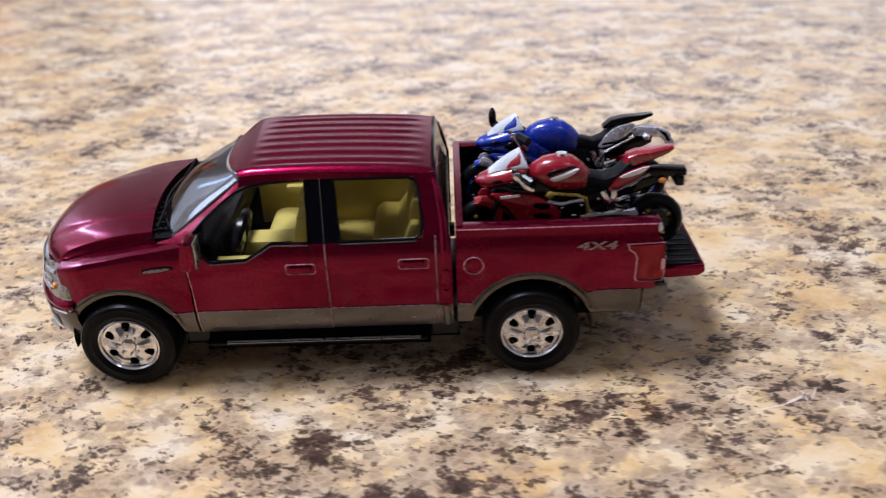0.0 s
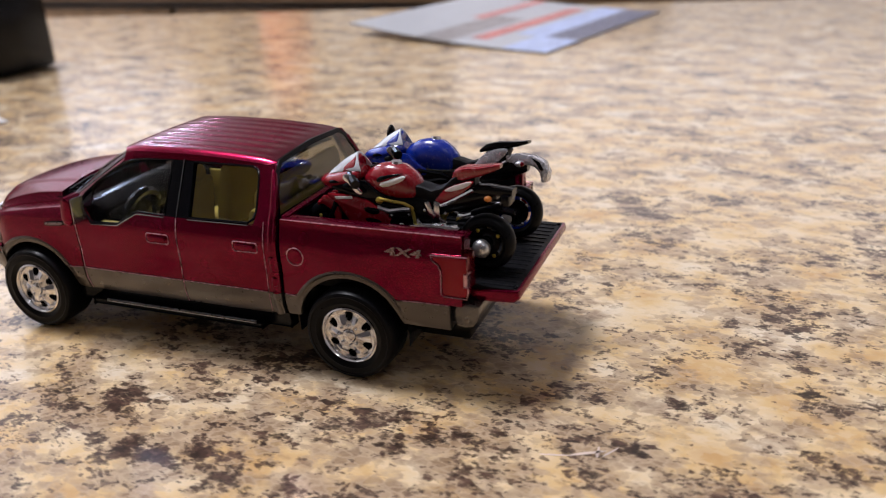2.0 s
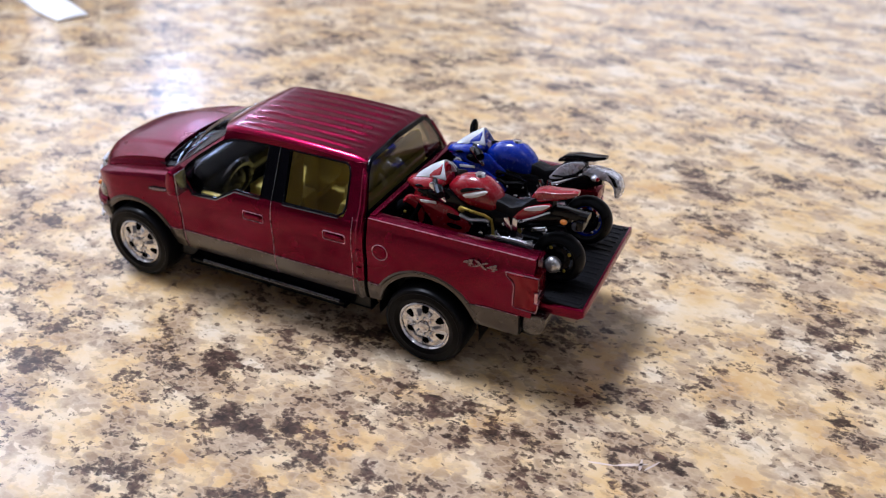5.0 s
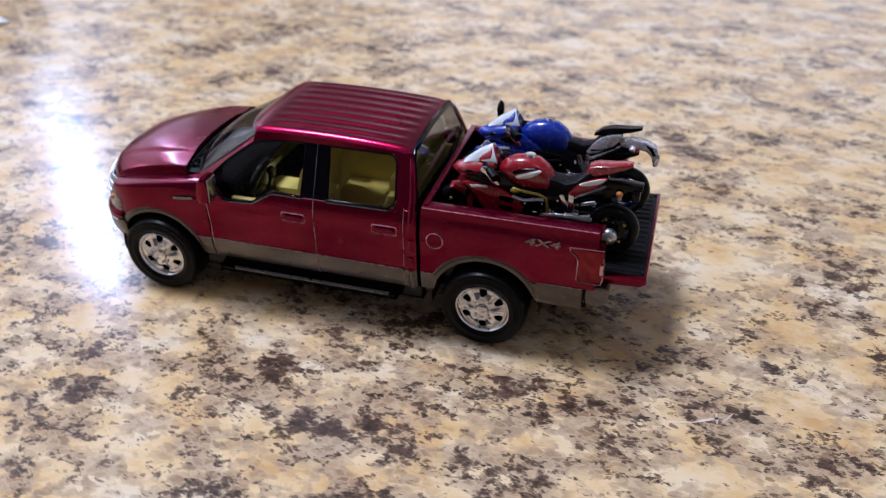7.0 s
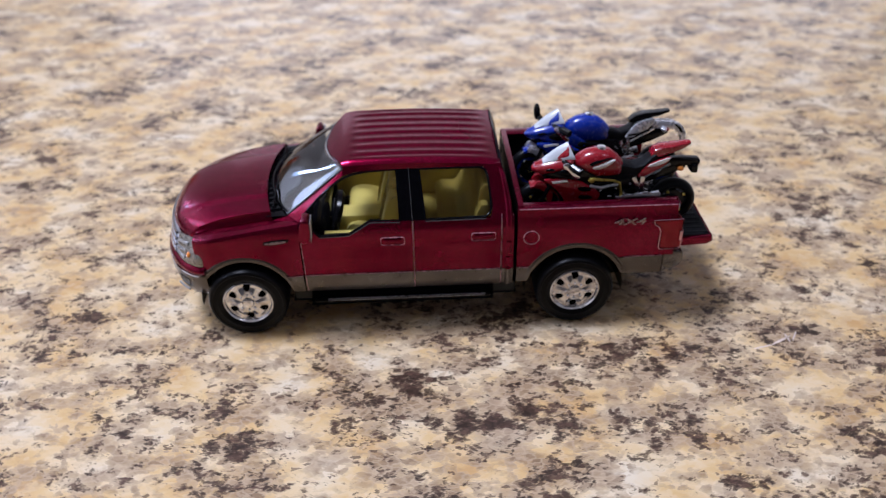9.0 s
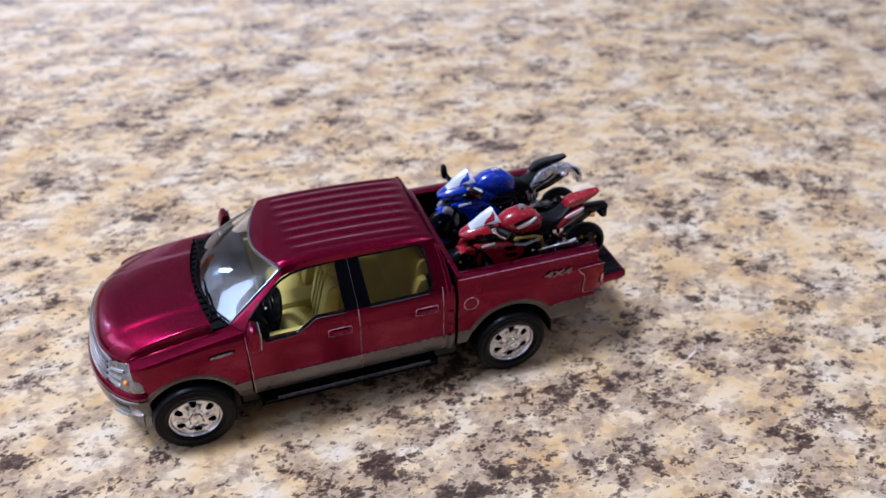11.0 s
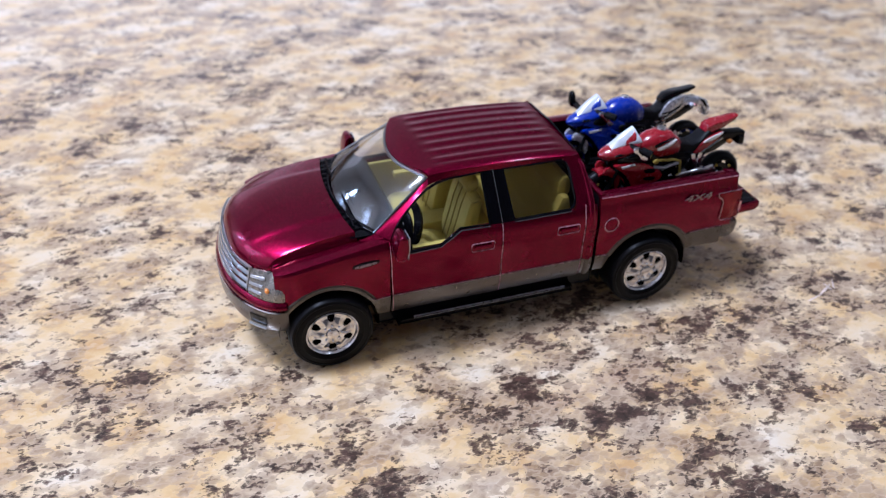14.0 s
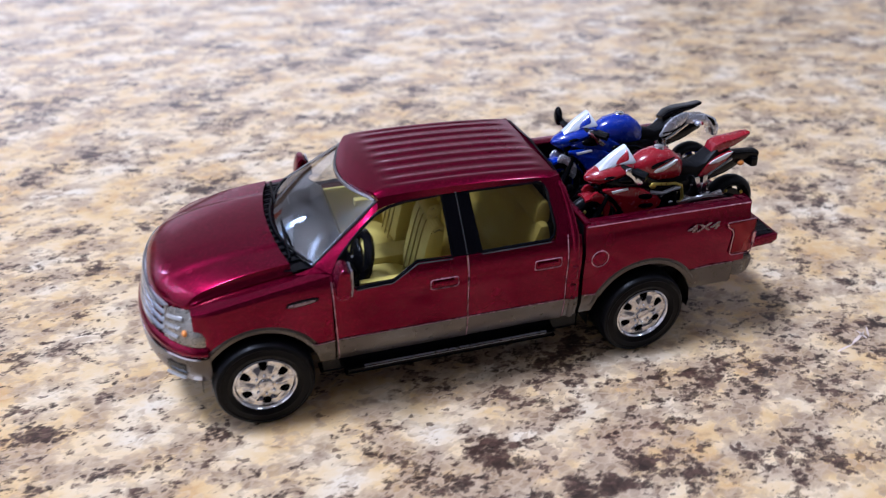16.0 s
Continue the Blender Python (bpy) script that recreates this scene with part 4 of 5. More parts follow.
for x, y, length, turn, wide in ((91, -31.2, 8, 28, 0.9), (94.6, -29.8, 5.0, 58, 0.6), (85.8, -33.4, 7, 14, 0.6), (92.5, -30.4, 4, 95, 0.8)):
    c, s = math.cos(radians(turn)), math.sin(radians(turn))
    bm = bmesh.new()
    top = []
    for u, v in rounded([(-0.5, 0), (-0.2, 0.5), (0.15, 0.35), (0.5, 0.05), (0.1, -0.4), (-0.25, -0.3)], 2):
        px, py = u * length, v * wide
        top.append(bm.verts.new((x + px * c - py * s, y + px * s + py * c, 0.06)))
    bm.faces.new(top)
    part("pale_fleck", bm, FLECK, counter, "pale chip in the granite")

# trim rings, also round the two added fill lamps
for x, y, watts, size, color in LAMPS:
    bm = lathe([(size * 500 + 4, -3.0), (size * 500 + 14, -3.0), (size * 500 + 18, 4.0)], 0, 0, 32)
    fit_ring = part("ceiling_light_ring", bm, WHITE)
    fit_ring.matrix_world = pose(x, y, CEILING - 0.006, 90)
    tagged(fit_ring, "white trim ring round a ceiling key or fill lamp", "ceiling light")

# windows: a narrow one far off, then two glowing panels added for reflections
def glow(name, color, strength):
    m, t, p = material(name)
    p.inputs["Base Color"].default_value = (*color, 1)
    p.inputs["Emission Color"].default_value, p.inputs["Emission Strength"].default_value = (*color, 1), strength
    return m


window = tagged(part("window_1", box(-1150, 1950, 3176, 3198, 420, 1340, 6), WHITE, None, "wide window with sheer white curtains"), kind="structure")
SHEER = glow("sheer_curtain_daylight", (1.0, 0.94, 0.92), 0.5)
for k in range(4):
    part("pane", box(-1110 + k * 760, -370 + k * 760, 3168, 3178, 460, 1300), SHEER, window)
part("curtain_gap", box(555, 645, 3160, 3170, 400, 520), glow("far_daylight", (0.92, 0.9, 1.0), 5.0), window)
# unseen panel, added so that the toy's windscreen mirrors a bluish patch
PATCH_GLOW = glow("windscreen_patch_glow", (0.74, 0.82, 1.0), 4.0)
window = tagged(part("patch_panel", box(-1748, -1735, 320, 900, 900, 1780, 4), WHITE, None, "unseen glowing panel in a white frame, added for the windscreen's reflection"), kind="structure")
for k in range(2):
    part("pane", box(-1736, -1730, 345 + k * 270, 605 + k * 270, 930, 1750), PATCH_GLOW, window)
# unseen glowing sheet, added to give the stone a soft whitish sheen
window = tagged(part("wall_glow_panel", box(-1748, -1735, 1150, 2250, 330, 1110, 4), WHITE, None, "unseen glowing sheet in a white frame, added to brighten the low wall"), kind="structure")
part("glow_sheet", sheet(steps(1180, 2220, 90), steps(350, 1080, 2), lambda y, z: (-1722 + 6 * math.sin(y / 14), y, z)), glow("low_wall_glow", (0.95, 0.95, 1.0), 0.5), window)
part("glow_sheet_rod", tube([(-1716, 1140, 1096), (-1716, 2260, 1096)], 7, 8), BLACK, window)

# slim pendant lamp beyond the corner of the counter
pendant = thing("pendant_lamp", "slim tubular pendant lamp, lit cool white, beside the counter", "pendant lamp", m=pose(-0.80, 0.795, 0))
part("glass_tube", tube([(0, 0, 470), (0, 0, 700)], 19, 20), glow("lamp_tube_white", (0.62, 0.74, 1.0), 44.0), pendant, "bright cool white glass tube")
part("glass_tip", tube([(0, 0, 350), (0, 0, 370), (0, 0, 469)], 30, 20, None, [18, 28, 32]), glow("lamp_tip_blue", (0.55, 0.72, 1.0), 4.5), pendant, "pale blue glass tip")
part("cap", tube([(0, 0, 701), (0, 0, 730), (0, 0, 760)], 34, 20, None, [34, 34, 16]), BLACK, pendant)
part("cord", tube([(0, 0, 758), (0, 0, CEILING * 1000)], 3.5, 6), BLACK, pendant)

# sideboard across the room with boxes and an orange jar
board = thing("sideboard", "grey painted wooden sideboard against the far side of the room", "sideboard")
part("carcass", box(-1250, 250, 1120, 1560, -860, -60, 4), plain("grey_cabinet_paint", (0.17, 0.17, 0.18), 0.5, vary=0.1, grain=60.0), board)
part("top", box(-1270, 270, 1100, 1580, -60, -30, 4), WOOD, board)
for k in range(4):
    part("door", box(-1240 + k * 370, -880 + k * 370, 1108, 1122, -840, -70, 3), WOOD, board)
    part("foot", box(-1200 + k * 460, -1150 + k * 460, 1150, 1200, -920, -855, 2), WOOD, board)
for x0, x1, h in ((-1240, -1020, 190), (-1000, -790, 200), (-500, -60, 130)):
    crate = thing("storage_box", "brown cardboard storage box on the sideboard", "box", "boxes on the sideboard")
    part("body", box(x0, x1, 1130, 1400, -30, h - 12, 5), CARD, crate)
    part("lid", box(x0 - 6, x1 + 6, 1124, 1406, h - 12, h, 3), CARD, crate)
jar = thing("orange_jar", "glossy orange ceramic jar on the sideboard", "jar")
body = lathe([(0.01, -30), (38, -30), (44, -10), (48, 90), (44, 190), (30, 226), (32, 245)], 0, 0, 32)
bmesh.ops.rotate(body, verts=body.verts, matrix=Matrix.Rotation(radians(90), 3, "X"))
bmesh.ops.translate(body, verts=body.verts, vec=(-700, 1190, 0))
part("body", body, plain("orange_glaze", (0.70, 0.16, 0.06), 0.2, 0.0, 0.6), jar)

# leaflet
leaflet = thing("leaflet", "glossy printed leaflet with blue and red bands, one corner curled up", "leaflet")
L0, F0, R0 = Vector((-172, 405, 9)), Vector((-14, 348, 1.2)), Vector((27, 537, 1.0))


def page(u, v, lift=0.0):
    p = F0 + (L0 - F0) * u + (R0 - F0) * v
    p.z = 1.2 + 8.0 * u ** 2.2 + lift
    return p


part("sheet", rimmed(sheet(steps(0, 1, 16), steps(0, 1, 4), page), (0, 0, -1), 1.0), PAPER, leaflet)
INKS = [plain("ink_" + n, c, 0.3, vary=0.15) for n, c in (("navy", (0.10, 0.11, 0.17)), ("blue", (0.38, 0.46, 0.68)), ("red", (0.52, 0.16, 0.14)), ("grey", (0.24, 0.22, 0.22)))]
for ink, u0, u1, v0, v1 in ((0, 0.0, 0.16, 0.25, 1.0), (1, 0.0, 0.20, 0.0, 0.25), (1, 0.16, 0.30, 0.25, 1.0), (2, 0.34, 0.42, 0.1, 0.9), (3, 0.46, 0.62, 0.0, 0.55), (2, 0.62, 0.68, 0.45, 1.0)):
    part("printed_band", sheet(steps(u0, u1, 4), steps(v0, v1, 3), lambda u, v: page(u, v, 0.15)), INKS[ink], leaflet)

# white strap
pts = [Vector(p) for p in ((-221, 132, 0), (-240, 139.5, 0), (-262, 150, 0), (-288, 160, 0), (-318, 167, 0), (-350, 170, 0))]
strap = bmesh.new()
rows = []
for k, p in enumerate(pts):
    d = (pts[min(k + 1, len(pts) - 1)] - pts[max(k - 1, 0)]).normalized()
    q = Vector((-d.y, d.x, 0))
    w = 7.5 if k == 0 else 9.0
    rows.append([strap.verts.new(p + q * a + Vector((0, 0, h))) for a, h in ((-w, 0.1), (-w, 1.2), (-w * 0.5, 1.8), (w * 0.5, 1.8), (w, 1.2), (w, 0.1))])
for r0, r1 in zip(rows, rows[1:]):
    for k in range(5):
        strap.faces.new((r0[k], r0[k + 1], r1[k + 1], r1[k]))
strap.faces.new(rows[0])
strap.faces.new(rows[-1])
tagged(part("white_strap", strap, WHITE, None, "curved flat white plastic strap on the granite"), category="strap")

# black caddy with a red and white carton
caddy = thing("counter_caddy", "black plastic countertop caddy with an open front", "caddy", m=pose(-0.316, 0.272, 0, 0, 0, 4))
part("front_lip", slab(rounded([(-14, 0), (-14, 22), (-8, 24), (-2, 22), (0, 0)], 1), -190, -40, 2), BLACK, caddy)
part("corner_post", box(-26, 2, -52, 0, 0, 72, 5), BLACK, caddy)
part("corner_post", box(-26, 2, -230, -188, 0, 72, 5), BLACK, caddy)
part("back", box(-150, -142, -228, -2, 0, 72, 2), BLACK, caddy)
part("base", box(-148, -10, -226, -4, 0, 6, 1), BLACK, caddy)
carton = thing("carton", "white carton with a red band standing in the caddy", "carton", m=pose(-0.316, 0.272, 0.006, 0, 0, 4))
part("body", box(-130, -40, -182, -58, 0, 66, 2), PAPER, carton)
part("red_band", box(-41, -39.4, -181, -59, 14, 44), plain("carton_red", (0.70, 0.06, 0.08), 0.4), carton)


# ---- toy motorcycles ----
def loft(rows, n=20, power=2.6, bm=None):
    """A body through rounded cross sections: rows of x, lowest z, highest z, half width, height of the widest place (0 to 1)."""
    bm = bm or bmesh.new()
    rings = []
    for x, z0, z1, w, k in rows:
        zw = z0 + (z1 - z0) * k
        ring = []
        for j in range(n):
            a = 2 * math.pi * j / n
            c, q = math.cos(a), math.sin(a)
            y = w * math.copysign(abs(c) ** (2 / power), c)
            z = zw + (z1 - zw if q > 0 else zw - z0) * math.copysign(abs(q) ** (2 / power), q)
            ring.append(bm.verts.new((x, y, z)))
        rings.append(ring)
    for r0, r1 in zip(rings, rings[1:]):
        for j in range(n):
            bm.faces.new((r0[j], r0[(j + 1) % n], r1[(j + 1) % n], r1[j]))
    bm.faces.new(rings[0])
    bm.faces.new(rings[-1][::-1])
    return bm


def bike_wheel(bike, cx, width, rim_mat, dot_mat, name):
    r = 5.6
    arc = [(r - 1.5 * (1 - math.cos(a)), width / 2 * math.sin(a)) for a in [radians(q) for q in steps(-88, 88, 10)]]
    wheel = part(name, lathe([(3.5, -width * 0.36)] + arc + [(3.5, width * 0.36)], cx, r, 36), RUBBER, bike, "black rubber tyre")
    bm = lathe([(3.9, -0.9), (3.9, 0.9), (3.3, 0.95), (3.2, -0.95), (3.9, -0.9)], cx, r, 30)
    for k in range(5):
        a = 2 * math.pi * k / 5 + 0.3
        tube([(cx + 0.5 * math.cos(a), 0, r + 0.5 * math.sin(a)), (cx + 3.5 * math.cos(a), 0, r + 3.5 * math.sin(a))], 0.75, 6, bm)
    part("rim", bm, rim_mat, wheel)
    part("hub", tube([(cx, -1.5, r), (cx, 1.5, r)], 1.3, 14), BLACK, wheel)
    disc = part("brake_disc", lathe([(1.3, -1.0), (2.7, -1.0), (2.7, -0.85), (1.3, -0.85)], cx, r, 24), BLACK, wheel)
    for k in range(4):
        a = 2 * math.pi * k / 4 + 0.6
        part("rivet", ball((cx + 2.9 * math.cos(a), -1.3, r + 2.9 * math.sin(a)), 0.42, 0.3, 0.42, 8), dot_mat, disc)
    part("axle_nut", tube([(cx, -2.0, r), (cx, 2.0, r)], 0.5, 8), CHROME, wheel)
    if name == "rear_wheel" and dot_mat is GOLD:
        part("hub_dome", ball((cx - 0.5, -2.7, r - 0.7), 1.9, 1.5, 1.9, 16), SILVER, wheel, "grey silver hub dome")
    return wheel


def motorcycle(label, m, paint, rim_mat, frame_mat, dot_mat, silver_tail):
    bike = thing("toy_motorcycle", label, "toy motorcycle", "motorcycles in the truck bed", m)
    bike_wheel(bike, -17.0, 2.8, rim_mat, dot_mat, "front_wheel")
    bike_wheel(bike, 17.0, 4.0, rim_mat, dot_mat, "rear_wheel")
    # nose, screen, tank
    nose_rows = [(-18.5, 14.8, 15.7, 0.7, 0.5), (-17.6, 14.1, 16.6, 1.8, 0.55), (-16.0, 13.6, 17.3, 2.7, 0.55), (-13.6, 13.9, 18.0, 3.2, 0.5), (-11.2, 14.6, 18.7, 3.4, 0.45), (-9.2, 15.8, 19.2, 3.0, 0.4), (-8.6, 16.6, 18.9, 2.4, 0.4)]
    cowl = part("nose_fairing", loft(nose_rows, 20, 1.8), paint, bike)
    screen = lambda u, t: (-16.0 + 6.0 * u + 1.5 * u * t * t, (1.45 + 1.25 * u) * t, 17.5 + 4.2 * u - (0.5 + 2.5 * u) * t * t + 0.35 * math.sin(u * math.pi))  # noqa: E731
    part("windscreen", rimmed(sheet(steps(0, 1, 8), steps(-1, 1, 10), screen), (0.3, 0, -0.6), 0.7), SCREEN, bike, "white glossy plastic windscreen")
    part("dash_cowl", loft([(-14.6, 16.4, 17.8, 1.5, 0.4), (-12.2, 16.4, 19.6, 2.2, 0.4), (-10.0, 16.6, 21.4, 2.4, 0.3), (-9.3, 17.2, 20.8, 2.0, 0.3)], 16, 2.2), paint, bike)
    tank_rows = [(-8.2, 15.4, 17.3, 1.5, 0.5), (-7.2, 14.4, 18.5, 2.3, 0.5), (-5.2, 13.5, 19.6, 3.0, 0.5), (-2.6, 12.9, 20.1, 3.3, 0.48), (0.2, 12.7, 19.7, 3.2, 0.46), (2.2, 12.8, 18.3, 2.7, 0.45), (3.4, 13.2, 16.9, 2.0, 0.45), (4.0, 13.8, 15.9, 1.5, 0.45)]
    tank = part("fuel_tank", loft(tank_rows, 22, 2.5), paint, bike)
    cap = part("filler_cap", lathe([(0.01, 0.35), (1.05, 0.3), (1.25, -0.3)], 0, 0, 18), CHROME, tank)
    cap.matrix_local = Matrix.Translation((-0.0018, 0, 0.0200)) @ Matrix.Rotation(radians(90), 4, "X")
    # dark middle
    part("engine", loft([(-10.0, 6.0, 14.0, 2.0, 0.5), (-8.5, 5.0, 15.4, 2.7, 0.5), (-2.0, 4.4, 14.4, 2.9, 0.4), (4.5, 4.6, 14.6, 2.7, 0.4), (7.5, 6.6, 15.0, 2.0, 0.6)], 16, 4.0), BLACK, bike)
    part("seat", loft([(2.6, 12.4, 16.6, 2.2, 0.7), (4.4, 12.4, 16.2, 2.4, 0.8), (6.4, 12.4, 15.6, 2.6, 0.8), (8.6, 13.0, 16.4, 2.5, 0.8), (10.4, 14.0, 18.2, 2.2, 0.8), (11.6, 15.0, 19.0, 1.8, 0.8), (14.8, 16.0, 18.4, 1.4, 0.8)], 16, 3.0), SEAT_BLACK, bike, "matt black moulded seat")
    part("under_tail", loft([(6.5, 9.8, 13.6, 1.7, 0.5), (10.0, 11.0, 15.0, 1.9, 0.5), (14.5, 12.2, 16.6, 1.7, 0.5), (19.0, 14.2, 16.8, 1.2, 0.5)], 12, 3.0), BLACK, bike)
    part("shock", tube([(6.0, 0, 6.4), (8.4, 0, 11.6)], 1.0, 10), frame_mat, bike)
    part("chain", tube([(5.0, 1.6, 6.3), (17.0, 1.9, 6.4)], 0.3, 5), BLACK, bike)
    part("radiator", box(-11.4, -9.4, -2.7, 2.7, 6.2, 12.6, 0.3), BLACK, bike)
    for k in range(4):
        part("cylinder_fin", box(-3.6, 1.8, -3.1, 3.1, 9.6 + 0.75 * k, 9.95 + 0.75 * k, 0.1), BLACK, bike)
    fender = lambda a, y: (-17 + 6.1 * math.cos(a), y, 5.6 + 6.1 * math.sin(a) - 0.14 * y * y)  # noqa: E731
    part("front_fender", rimmed(sheet([radians(q) for q in steps(25, 108, 12)], steps(-1.9, 1.9, 6), fender), (0, 0, -1), 0.5), paint, bike)
    for s in (-1, 1):
        part("fork", tube([(-17.0, s * 2.0, 5.6), (-11.6, s * 2.1, 17.2)], 0.7, 8), BLACK, bike)
        part("fork_guard", slab(rounded([(-18.4, 11.0), (-17.0, 13.1), (-14.9, 11.6), (-13.2, 9.8), (-13.5, 7.0), (-14.6, 6.4), (-14.9, 9.0), (-16.3, 10.5)], 1), s * 1.7, s * 2.5, 0.3), PALE_SILVER if silver_tail else paint, bike)
        part("caliper", ball((-15.0, s * 2.3, 4.4), 1.0, 0.6, 1.3, 10), frame_mat, bike)
        side = part("side_fairing", slab(rounded([(-16.4, 13.4), (-14.0, 13.6), (-9.4, 13.3), (-6.6, 12.6), (-4.6, 11.2), (-3.2, 10.9), (-1.6, 8.8), (-2.6, 7.6), (-6.5, 6.6), (-10.2, 6.4), (-11.4, 9.0), (-13.4, 11.4)], 1), s * 2.3, s * 3.5, 0.5), paint, bike)
        part("vent", slab(rounded([(-7.6, 11.4), (-4.8, 11.3), (-4.0, 10.5), (-5.2, 9.9), (-7.4, 10.4)], 1), s * 3.2, s * 3.62, 0.1), GLOSS_BLACK, side)
        part("vent", slab(rounded([(-7.4, 9.2), (-4.6, 9.1), (-3.6, 8.5), (-4.6, 8.0), (-7.2, 8.2)], 1), s * 3.2, s * 3.62, 0.1), GLOSS_BLACK, side)
        part("white_stripe", slab([(-14.0, 13.0), (-10.2, 13.3), (-10.0, 12.8), (-13.6, 12.4)], s * 3.3, s * 3.62, 0.06), WHITE, side)
        part("air_intake", puff(rounded([(-15.6, 15.9), (-14.0, 16.3), (-12.2, 16.3), (-12.2, 15.7), (-13.9, 15.5), (-15.4, 15.3)], 1), s * 2.75, 0.5), GLOSS_BLACK, cowl)
        part("shroud", slab(rounded([(-16.0, 14.6), (-12.4, 15.4), (-8.0, 17.0), (-5.4, 15.0), (-2.2, 13.2), (-3.4, 11.6), (-7.0, 12.6), (-11.0, 13.4)], 1), s * 2.2, s * 3.05, 0.3), paint if silver_tail else BLACK, bike)
        part("lower_intake", puff(rounded([(-12.6, 15.6), (-9.2, 16.4), (-7.8, 14.8), (-9.0, 13.8), (-12.4, 14.3)], 1), s * 3.25, 0.6), GLOSS_BLACK, bike)
        part("handlebar", tube([(-11.2, s * 2.0, 17.6), (-10.4, s * 3.6, 17.4), (-8.6, s * 5.4, 16.8)], 0.65, 8), BLACK, bike)
        part("grip", tube([(-9.4, s * 4.4, 17.1), (-7.8, s * 6.4, 16.5)], 0.95, 10), BLACK, bike)
        grip = part("clutch_lever", slab(rounded([(-11.4, 17.9), (-10.0, 18.0), (-8.6, 15.6), (-7.2, 14.6), (-7.6, 13.7), (-9.0, 14.3), (-10.2, 16.0), (-11.6, 16.8)], 1), s * 3.7, s * 4.5, 0.3), CHROME, bike, "chromed lever")
        part("lever_slot", puff(rounded([(-9.9, 17.0), (-9.2, 16.6), (-8.6, 15.4), (-9.2, 15.2)], 1), s * 4.35, 0.25), BLACK, grip)
        beam = part("frame_beam", tube([(-4.9, s * 3.1, 12.6), (-4.0, s * 3.4, 13.2), (-1.5, s * 3.4, 12.9), (1.0, s * 3.4, 12.7), (2.6, s * 3.3, 12.0), (3.0, s * 3.2, 10.0), (3.3, s * 3.1, 7.6)], 0.36, 8), frame_mat, bike)
        part("frame_boss", ball((-4.2, s * 3.4, 12.9), 0.8, 0.4, 0.75, 8), frame_mat, beam)
        part("hose", tube([(-4.6, s * 3.1, 11.4), (-2.0, s * 3.6, 11.0), (0.8, s * 3.5, 11.6), (2.2, s * 3.3, 11.6)], 0.45, 6), SILVER if not silver_tail else BLACK, bike)
        part("clutch_cover", tube([(-0.4, s * 2.4, 8.2), (-0.4, s * 3.4, 8.2)], 1.8, 18), GLOSS_BLACK, bike)
        part("cover_bolt", ball((0.4, s * 3.4, 8.4), 0.55, 0.35, 0.45, 8), CHROME, bike)
        part("swingarm", tube([(4.6, s * 2.0, 6.8), (11.0, s * 2.5, 6.6), (17.0, s * 2.4, 5.6)], 0.85, 8), BLACK, bike)
        plate = part("footrest_plate", slab(rounded([(6.6, 12.2), (7.8, 12.0), (8.6, 10.4), (10.0, 9.8), (9.4, 8.8), (7.4, 9.2), (6.6, 10.4)], 1), s * 2.9, s * 3.5, 0.2), CHROME, bike)
        part("footrest", tube([(4.2, s * 3.3, 7.8), (6.2, s * 3.6, 8.6), (8.8, s * 3.4, 9.4)], 0.42, 6), CHROME, plate)
        part("peg_sleeve", tube([(9.4, s * 3.4, 8.3), (12.4, s * 3.7, 9.2)], 0.72, 8), CHROME, plate)
        part("heel_guard", slab([(5.4, 13.4), (6.4, 13.7), (7.8, 9.8), (7.0, 9.3)], s * 3.3, s * 3.8, 0.12), CHROME, plate)
        part("heel_guard", slab([(7.4, 13.9), (8.5, 13.7), (8.5, 9.4), (7.5, 9.4)], s * 3.4, s * 3.9, 0.12), CHROME, plate)
        part("peg_rod", tube([(1.8, s * 3.5, 7.9), (5.0, s * 3.9, 8.7), (8.6, s * 4.0, 8.9), (12.6, s * 3.8, 8.4)], 0.55, 8, None, [0.75, 0.5, 0.55, 0.8]), CHROME, plate)
        part("brake_pedal", tube([(3.6, s * 3.2, 9.6), (4.6, s * 3.6, 8.8), (4.2, s * 3.8, 7.6)], 0.38, 6), CHROME, plate)
        part("tail_tube", tube([(8.2, s * 2.3, 12.6), (11.4, s * 2.4, 14.2), (14.8, s * 2.3, 16.2)], 0.38, 6), CHROME, bike)
        part("caliper", ball((15.4, s * 2.6, 4.2), 1.3, 0.5, 1.2, 10), SILVER, bike)
        # small chrome beads, added to give the dark middle its glints
        for x, z in ((-8.6, 10.2), (-1.8, 9.9), (1.9, 10.4), (5.2, 11.6), (-3.2, 7.2), (0.9, 6.0), (4.0, 8.9), (-5.6, 7.8), (6.6, 7.0), (9.4, 11.4)):
            part("glint_bead", ball((x, s * 3.0, z), 0.34, 0.3, 0.34, 6), CHROME, bike)
        if silver_tail:
            panel = part("tail_panel", slab(rounded([(6.8, 13.5), (8.8, 16.4), (11.0, 18.3), (15.4, 19.2), (14.2, 16.8), (10.6, 14.3)], 1), s * 1.9, s * 2.8, 0.35), PALE_SILVER, bike, "silver tail panel")
            part("panel_edge", tube([(8.2, s * 2.75, 14.7), (11.0, s * 2.8, 15.0), (13.7, s * 2.8, 16.1)], 0.25, 6), BLACK, panel)
        else:
            panel = part("tail_panel", slab(rounded([(6.6, 12.9), (8.6, 15.6), (10.2, 16.6), (15.4, 18.4), (13.6, 16.0), (11.4, 14.6), (8.6, 13.0)], 1), s * 1.7, s * 2.7, 0.35), paint, bike)
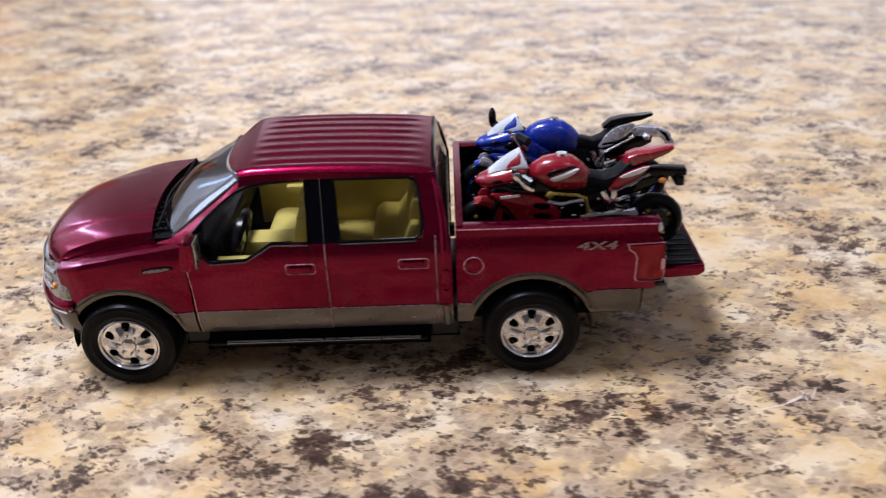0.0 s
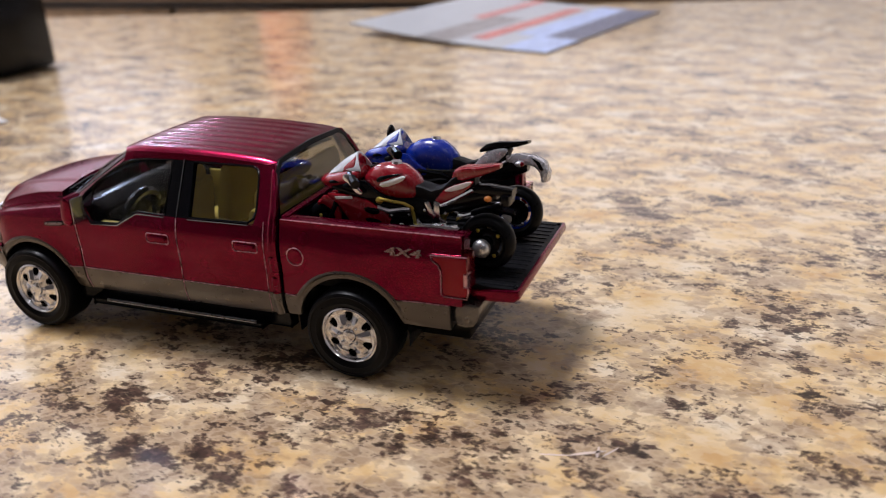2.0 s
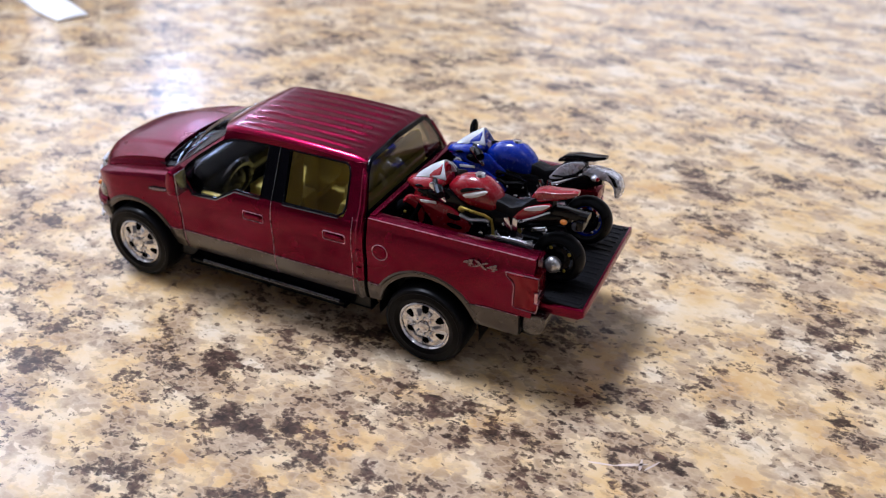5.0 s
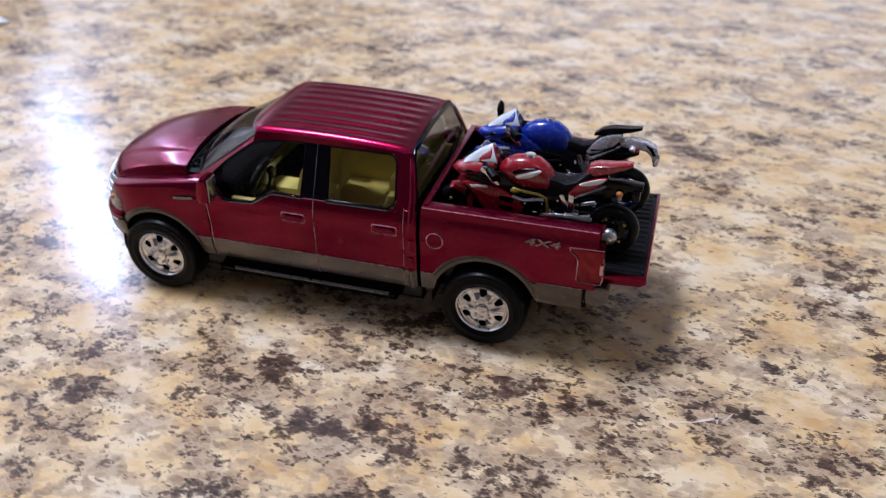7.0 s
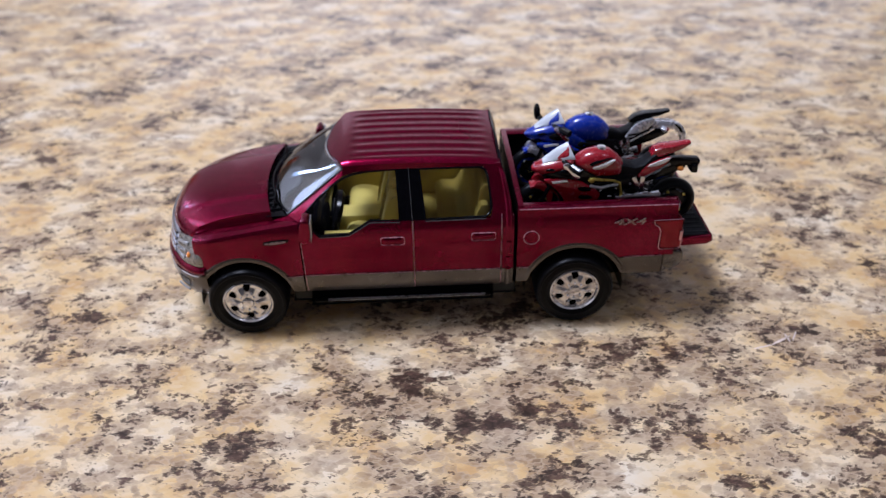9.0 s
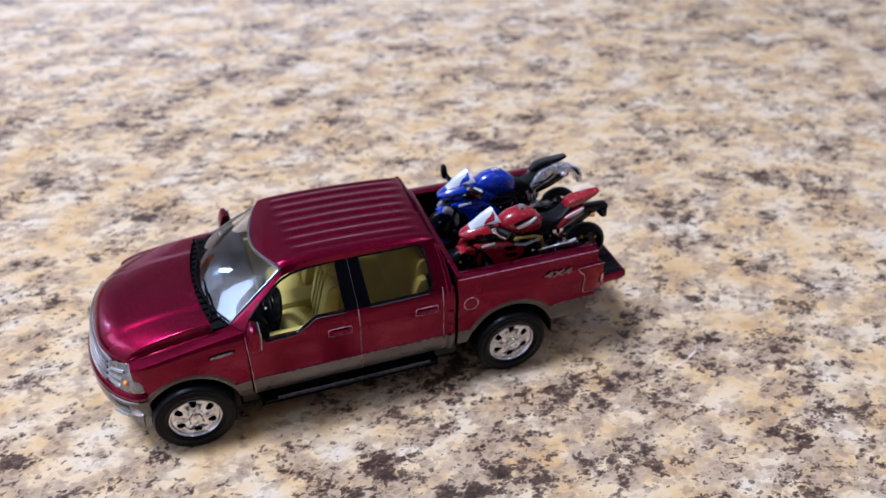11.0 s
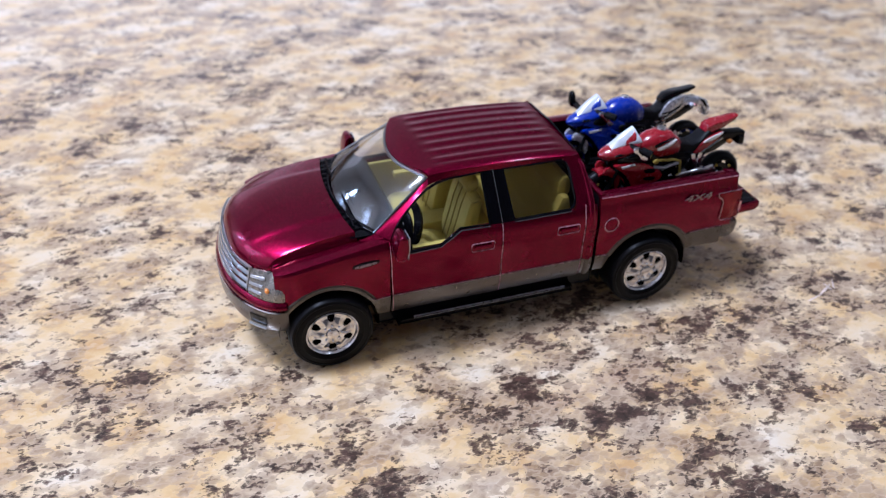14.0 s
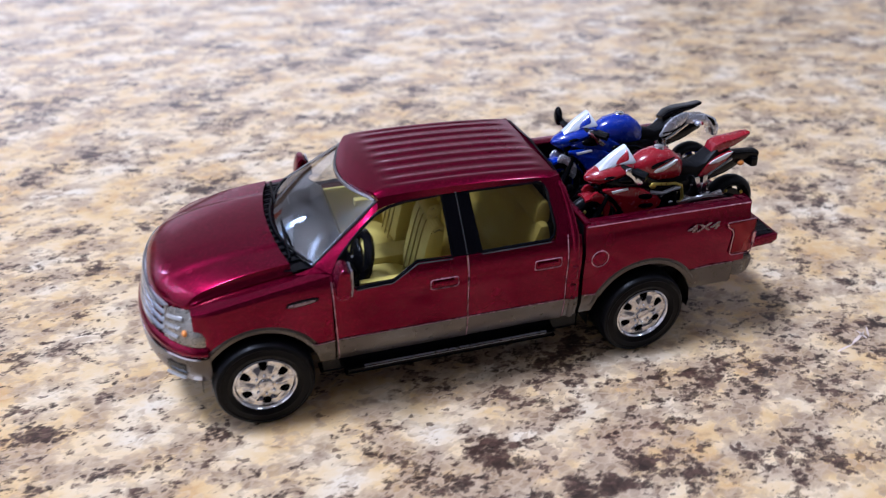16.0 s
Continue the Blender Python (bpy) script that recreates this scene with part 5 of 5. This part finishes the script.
            part("tail_stripe", slab(rounded([(8.9, 15.6), (10.1, 16.5), (15.0, 18.2), (13.7, 16.7), (10.8, 15.7)], 1), s * 2.5, s * 2.82, 0.08), WHITE, panel)
            part("tank_recess", puff(rounded([(-5.4, 17.0), (-3.6, 18.0), (-0.2, 18.4), (0.9, 18.5), (-2.4, 17.3), (-5.0, 16.0)], 1), s * 2.65, 0.75), GLOSS_BLACK, tank)
            part("tank_stripe", puff(rounded([(-4.8, 16.1), (-1.8, 17.4), (1.6, 18.3), (0.4, 16.7), (-3.4, 15.2)], 1), s * 2.9, 0.62), WHITE, tank)
    part("exhaust_pipe", tube([(-8.6, -1.0, 6.6), (-9.0, -1.6, 4.4), (-3.0, -1.9, 3.7), (4.0, -2.4, 4.0), (8.0, -3.0, 5.0)], 0.6, 8), BLACK, bike)
    part("silencer", tube([(7.6, -3.0, 4.9), (9.0, -3.2, 5.4), (13.6, -3.5, 7.0), (14.4, -3.5, 7.3)], 1.0, 12, None, [0.6, 0.95, 1.0, 0.8]), BLACK, bike)
    if silver_tail:
        part("seat_pad", loft([(8.6, 17.6, 18.3, 1.3, 0.5), (10.2, 17.9, 19.6, 1.9, 0.7), (12.8, 18.5, 20.2, 2.1, 0.7), (16.6, 19.2, 20.4, 1.9, 0.7), (19.0, 20.0, 20.7, 1.3, 0.6)], 14, 4.0), BLACK, bike)
        holder = part("tail_unit", slab([(14.4, 17.4), (17.0, 17.9), (20.2, 17.7), (22.6, 16.6), (23.7, 14.4), (23.4, 12.3), (22.3, 12.2), (21.9, 14.2), (20.6, 15.5), (17.4, 15.8), (14.6, 16.0)], -2.0, 2.0, 0.5), PALE_SILVER, bike, "silver tail unit curved down behind the wheel")
        part("plate_recess", slab([(20.0, 17.3), (21.8, 16.5), (22.8, 14.8), (22.0, 14.8), (21.2, 16.0)], -2.15, 2.15, 0.1), GLOSS_BLACK, holder)
        for s in (-1, 1):
            part("turn_signal", ball((17.6, s * 2.6, 15.9), 0.9, 0.8, 0.6, 10), PALE_SILVER, holder)
            part("turn_lens", ball((18.3, s * 2.8, 15.9), 0.5, 0.6, 0.5, 8), TAIL_RED, holder)
        for y, z, bend in ((5.0, 19.9, -1.0),):
            stalk = part("mirror", tube([(-13.2, min(y, 2.4), 17.2), (-13.2 + bend, y * 0.9, z - 1.2)], 0.75, 6), BLACK, bike)
            part("mirror_head", ball((-13.0 + bend * 1.6, y, z - 0.1), 0.9, 1.5, 2.2, 12), GLOSS_BLACK, stalk)
    else:
        part("seat_pad", loft([(10.2, 16.8, 18.4, 1.4, 0.6), (10.9, 17.0, 19.7, 1.8, 0.7), (12.6, 17.4, 20.3, 2.0, 0.75), (15.6, 18.5, 20.5, 1.9, 0.75), (18.4, 19.6, 21.0, 1.4, 0.7), (19.6, 20.3, 21.1, 0.9, 0.6)], 16, 4.0), paint, bike)
        holder = part("plate_holder", loft([(14.0, 14.6, 16.8, 1.6, 0.5), (17.5, 14.8, 17.0, 1.5, 0.5), (22.2, 15.2, 16.6, 1.6, 0.5)], 10, 4.0), BLACK, bike)
        part("plate_bracket", box(20.2, 21.8, -2.3, 2.3, 13.4, 15.6, 0.4), BLACK, holder)
        for s in (-1, 1):
            part("turn_signal", ball((17.6, s * 1.9, 14.6), 0.8, 0.6, 0.6, 10), AMBER, holder)
    part("side_stand", tube([(1.5, -2.2, 4.6), (3.0, -5.0, 0.3)], 0.35, 6), BLACK, bike)
    return bike


motorcycle("red toy sport motorcycle with gold frame in truck bed", pose(0.0489, -0.0086, 0.02232, -4, 0, 0), BIKE_RED, BLACK, GOLD, GOLD, False)
motorcycle("blue toy sport motorcycle with silver tail in truck bed", pose(0.0496, 0.0085, 0.02232, -11, 0, 0), BIKE_BLUE, BIKE_BLUE, BLACK, CHROME, True)
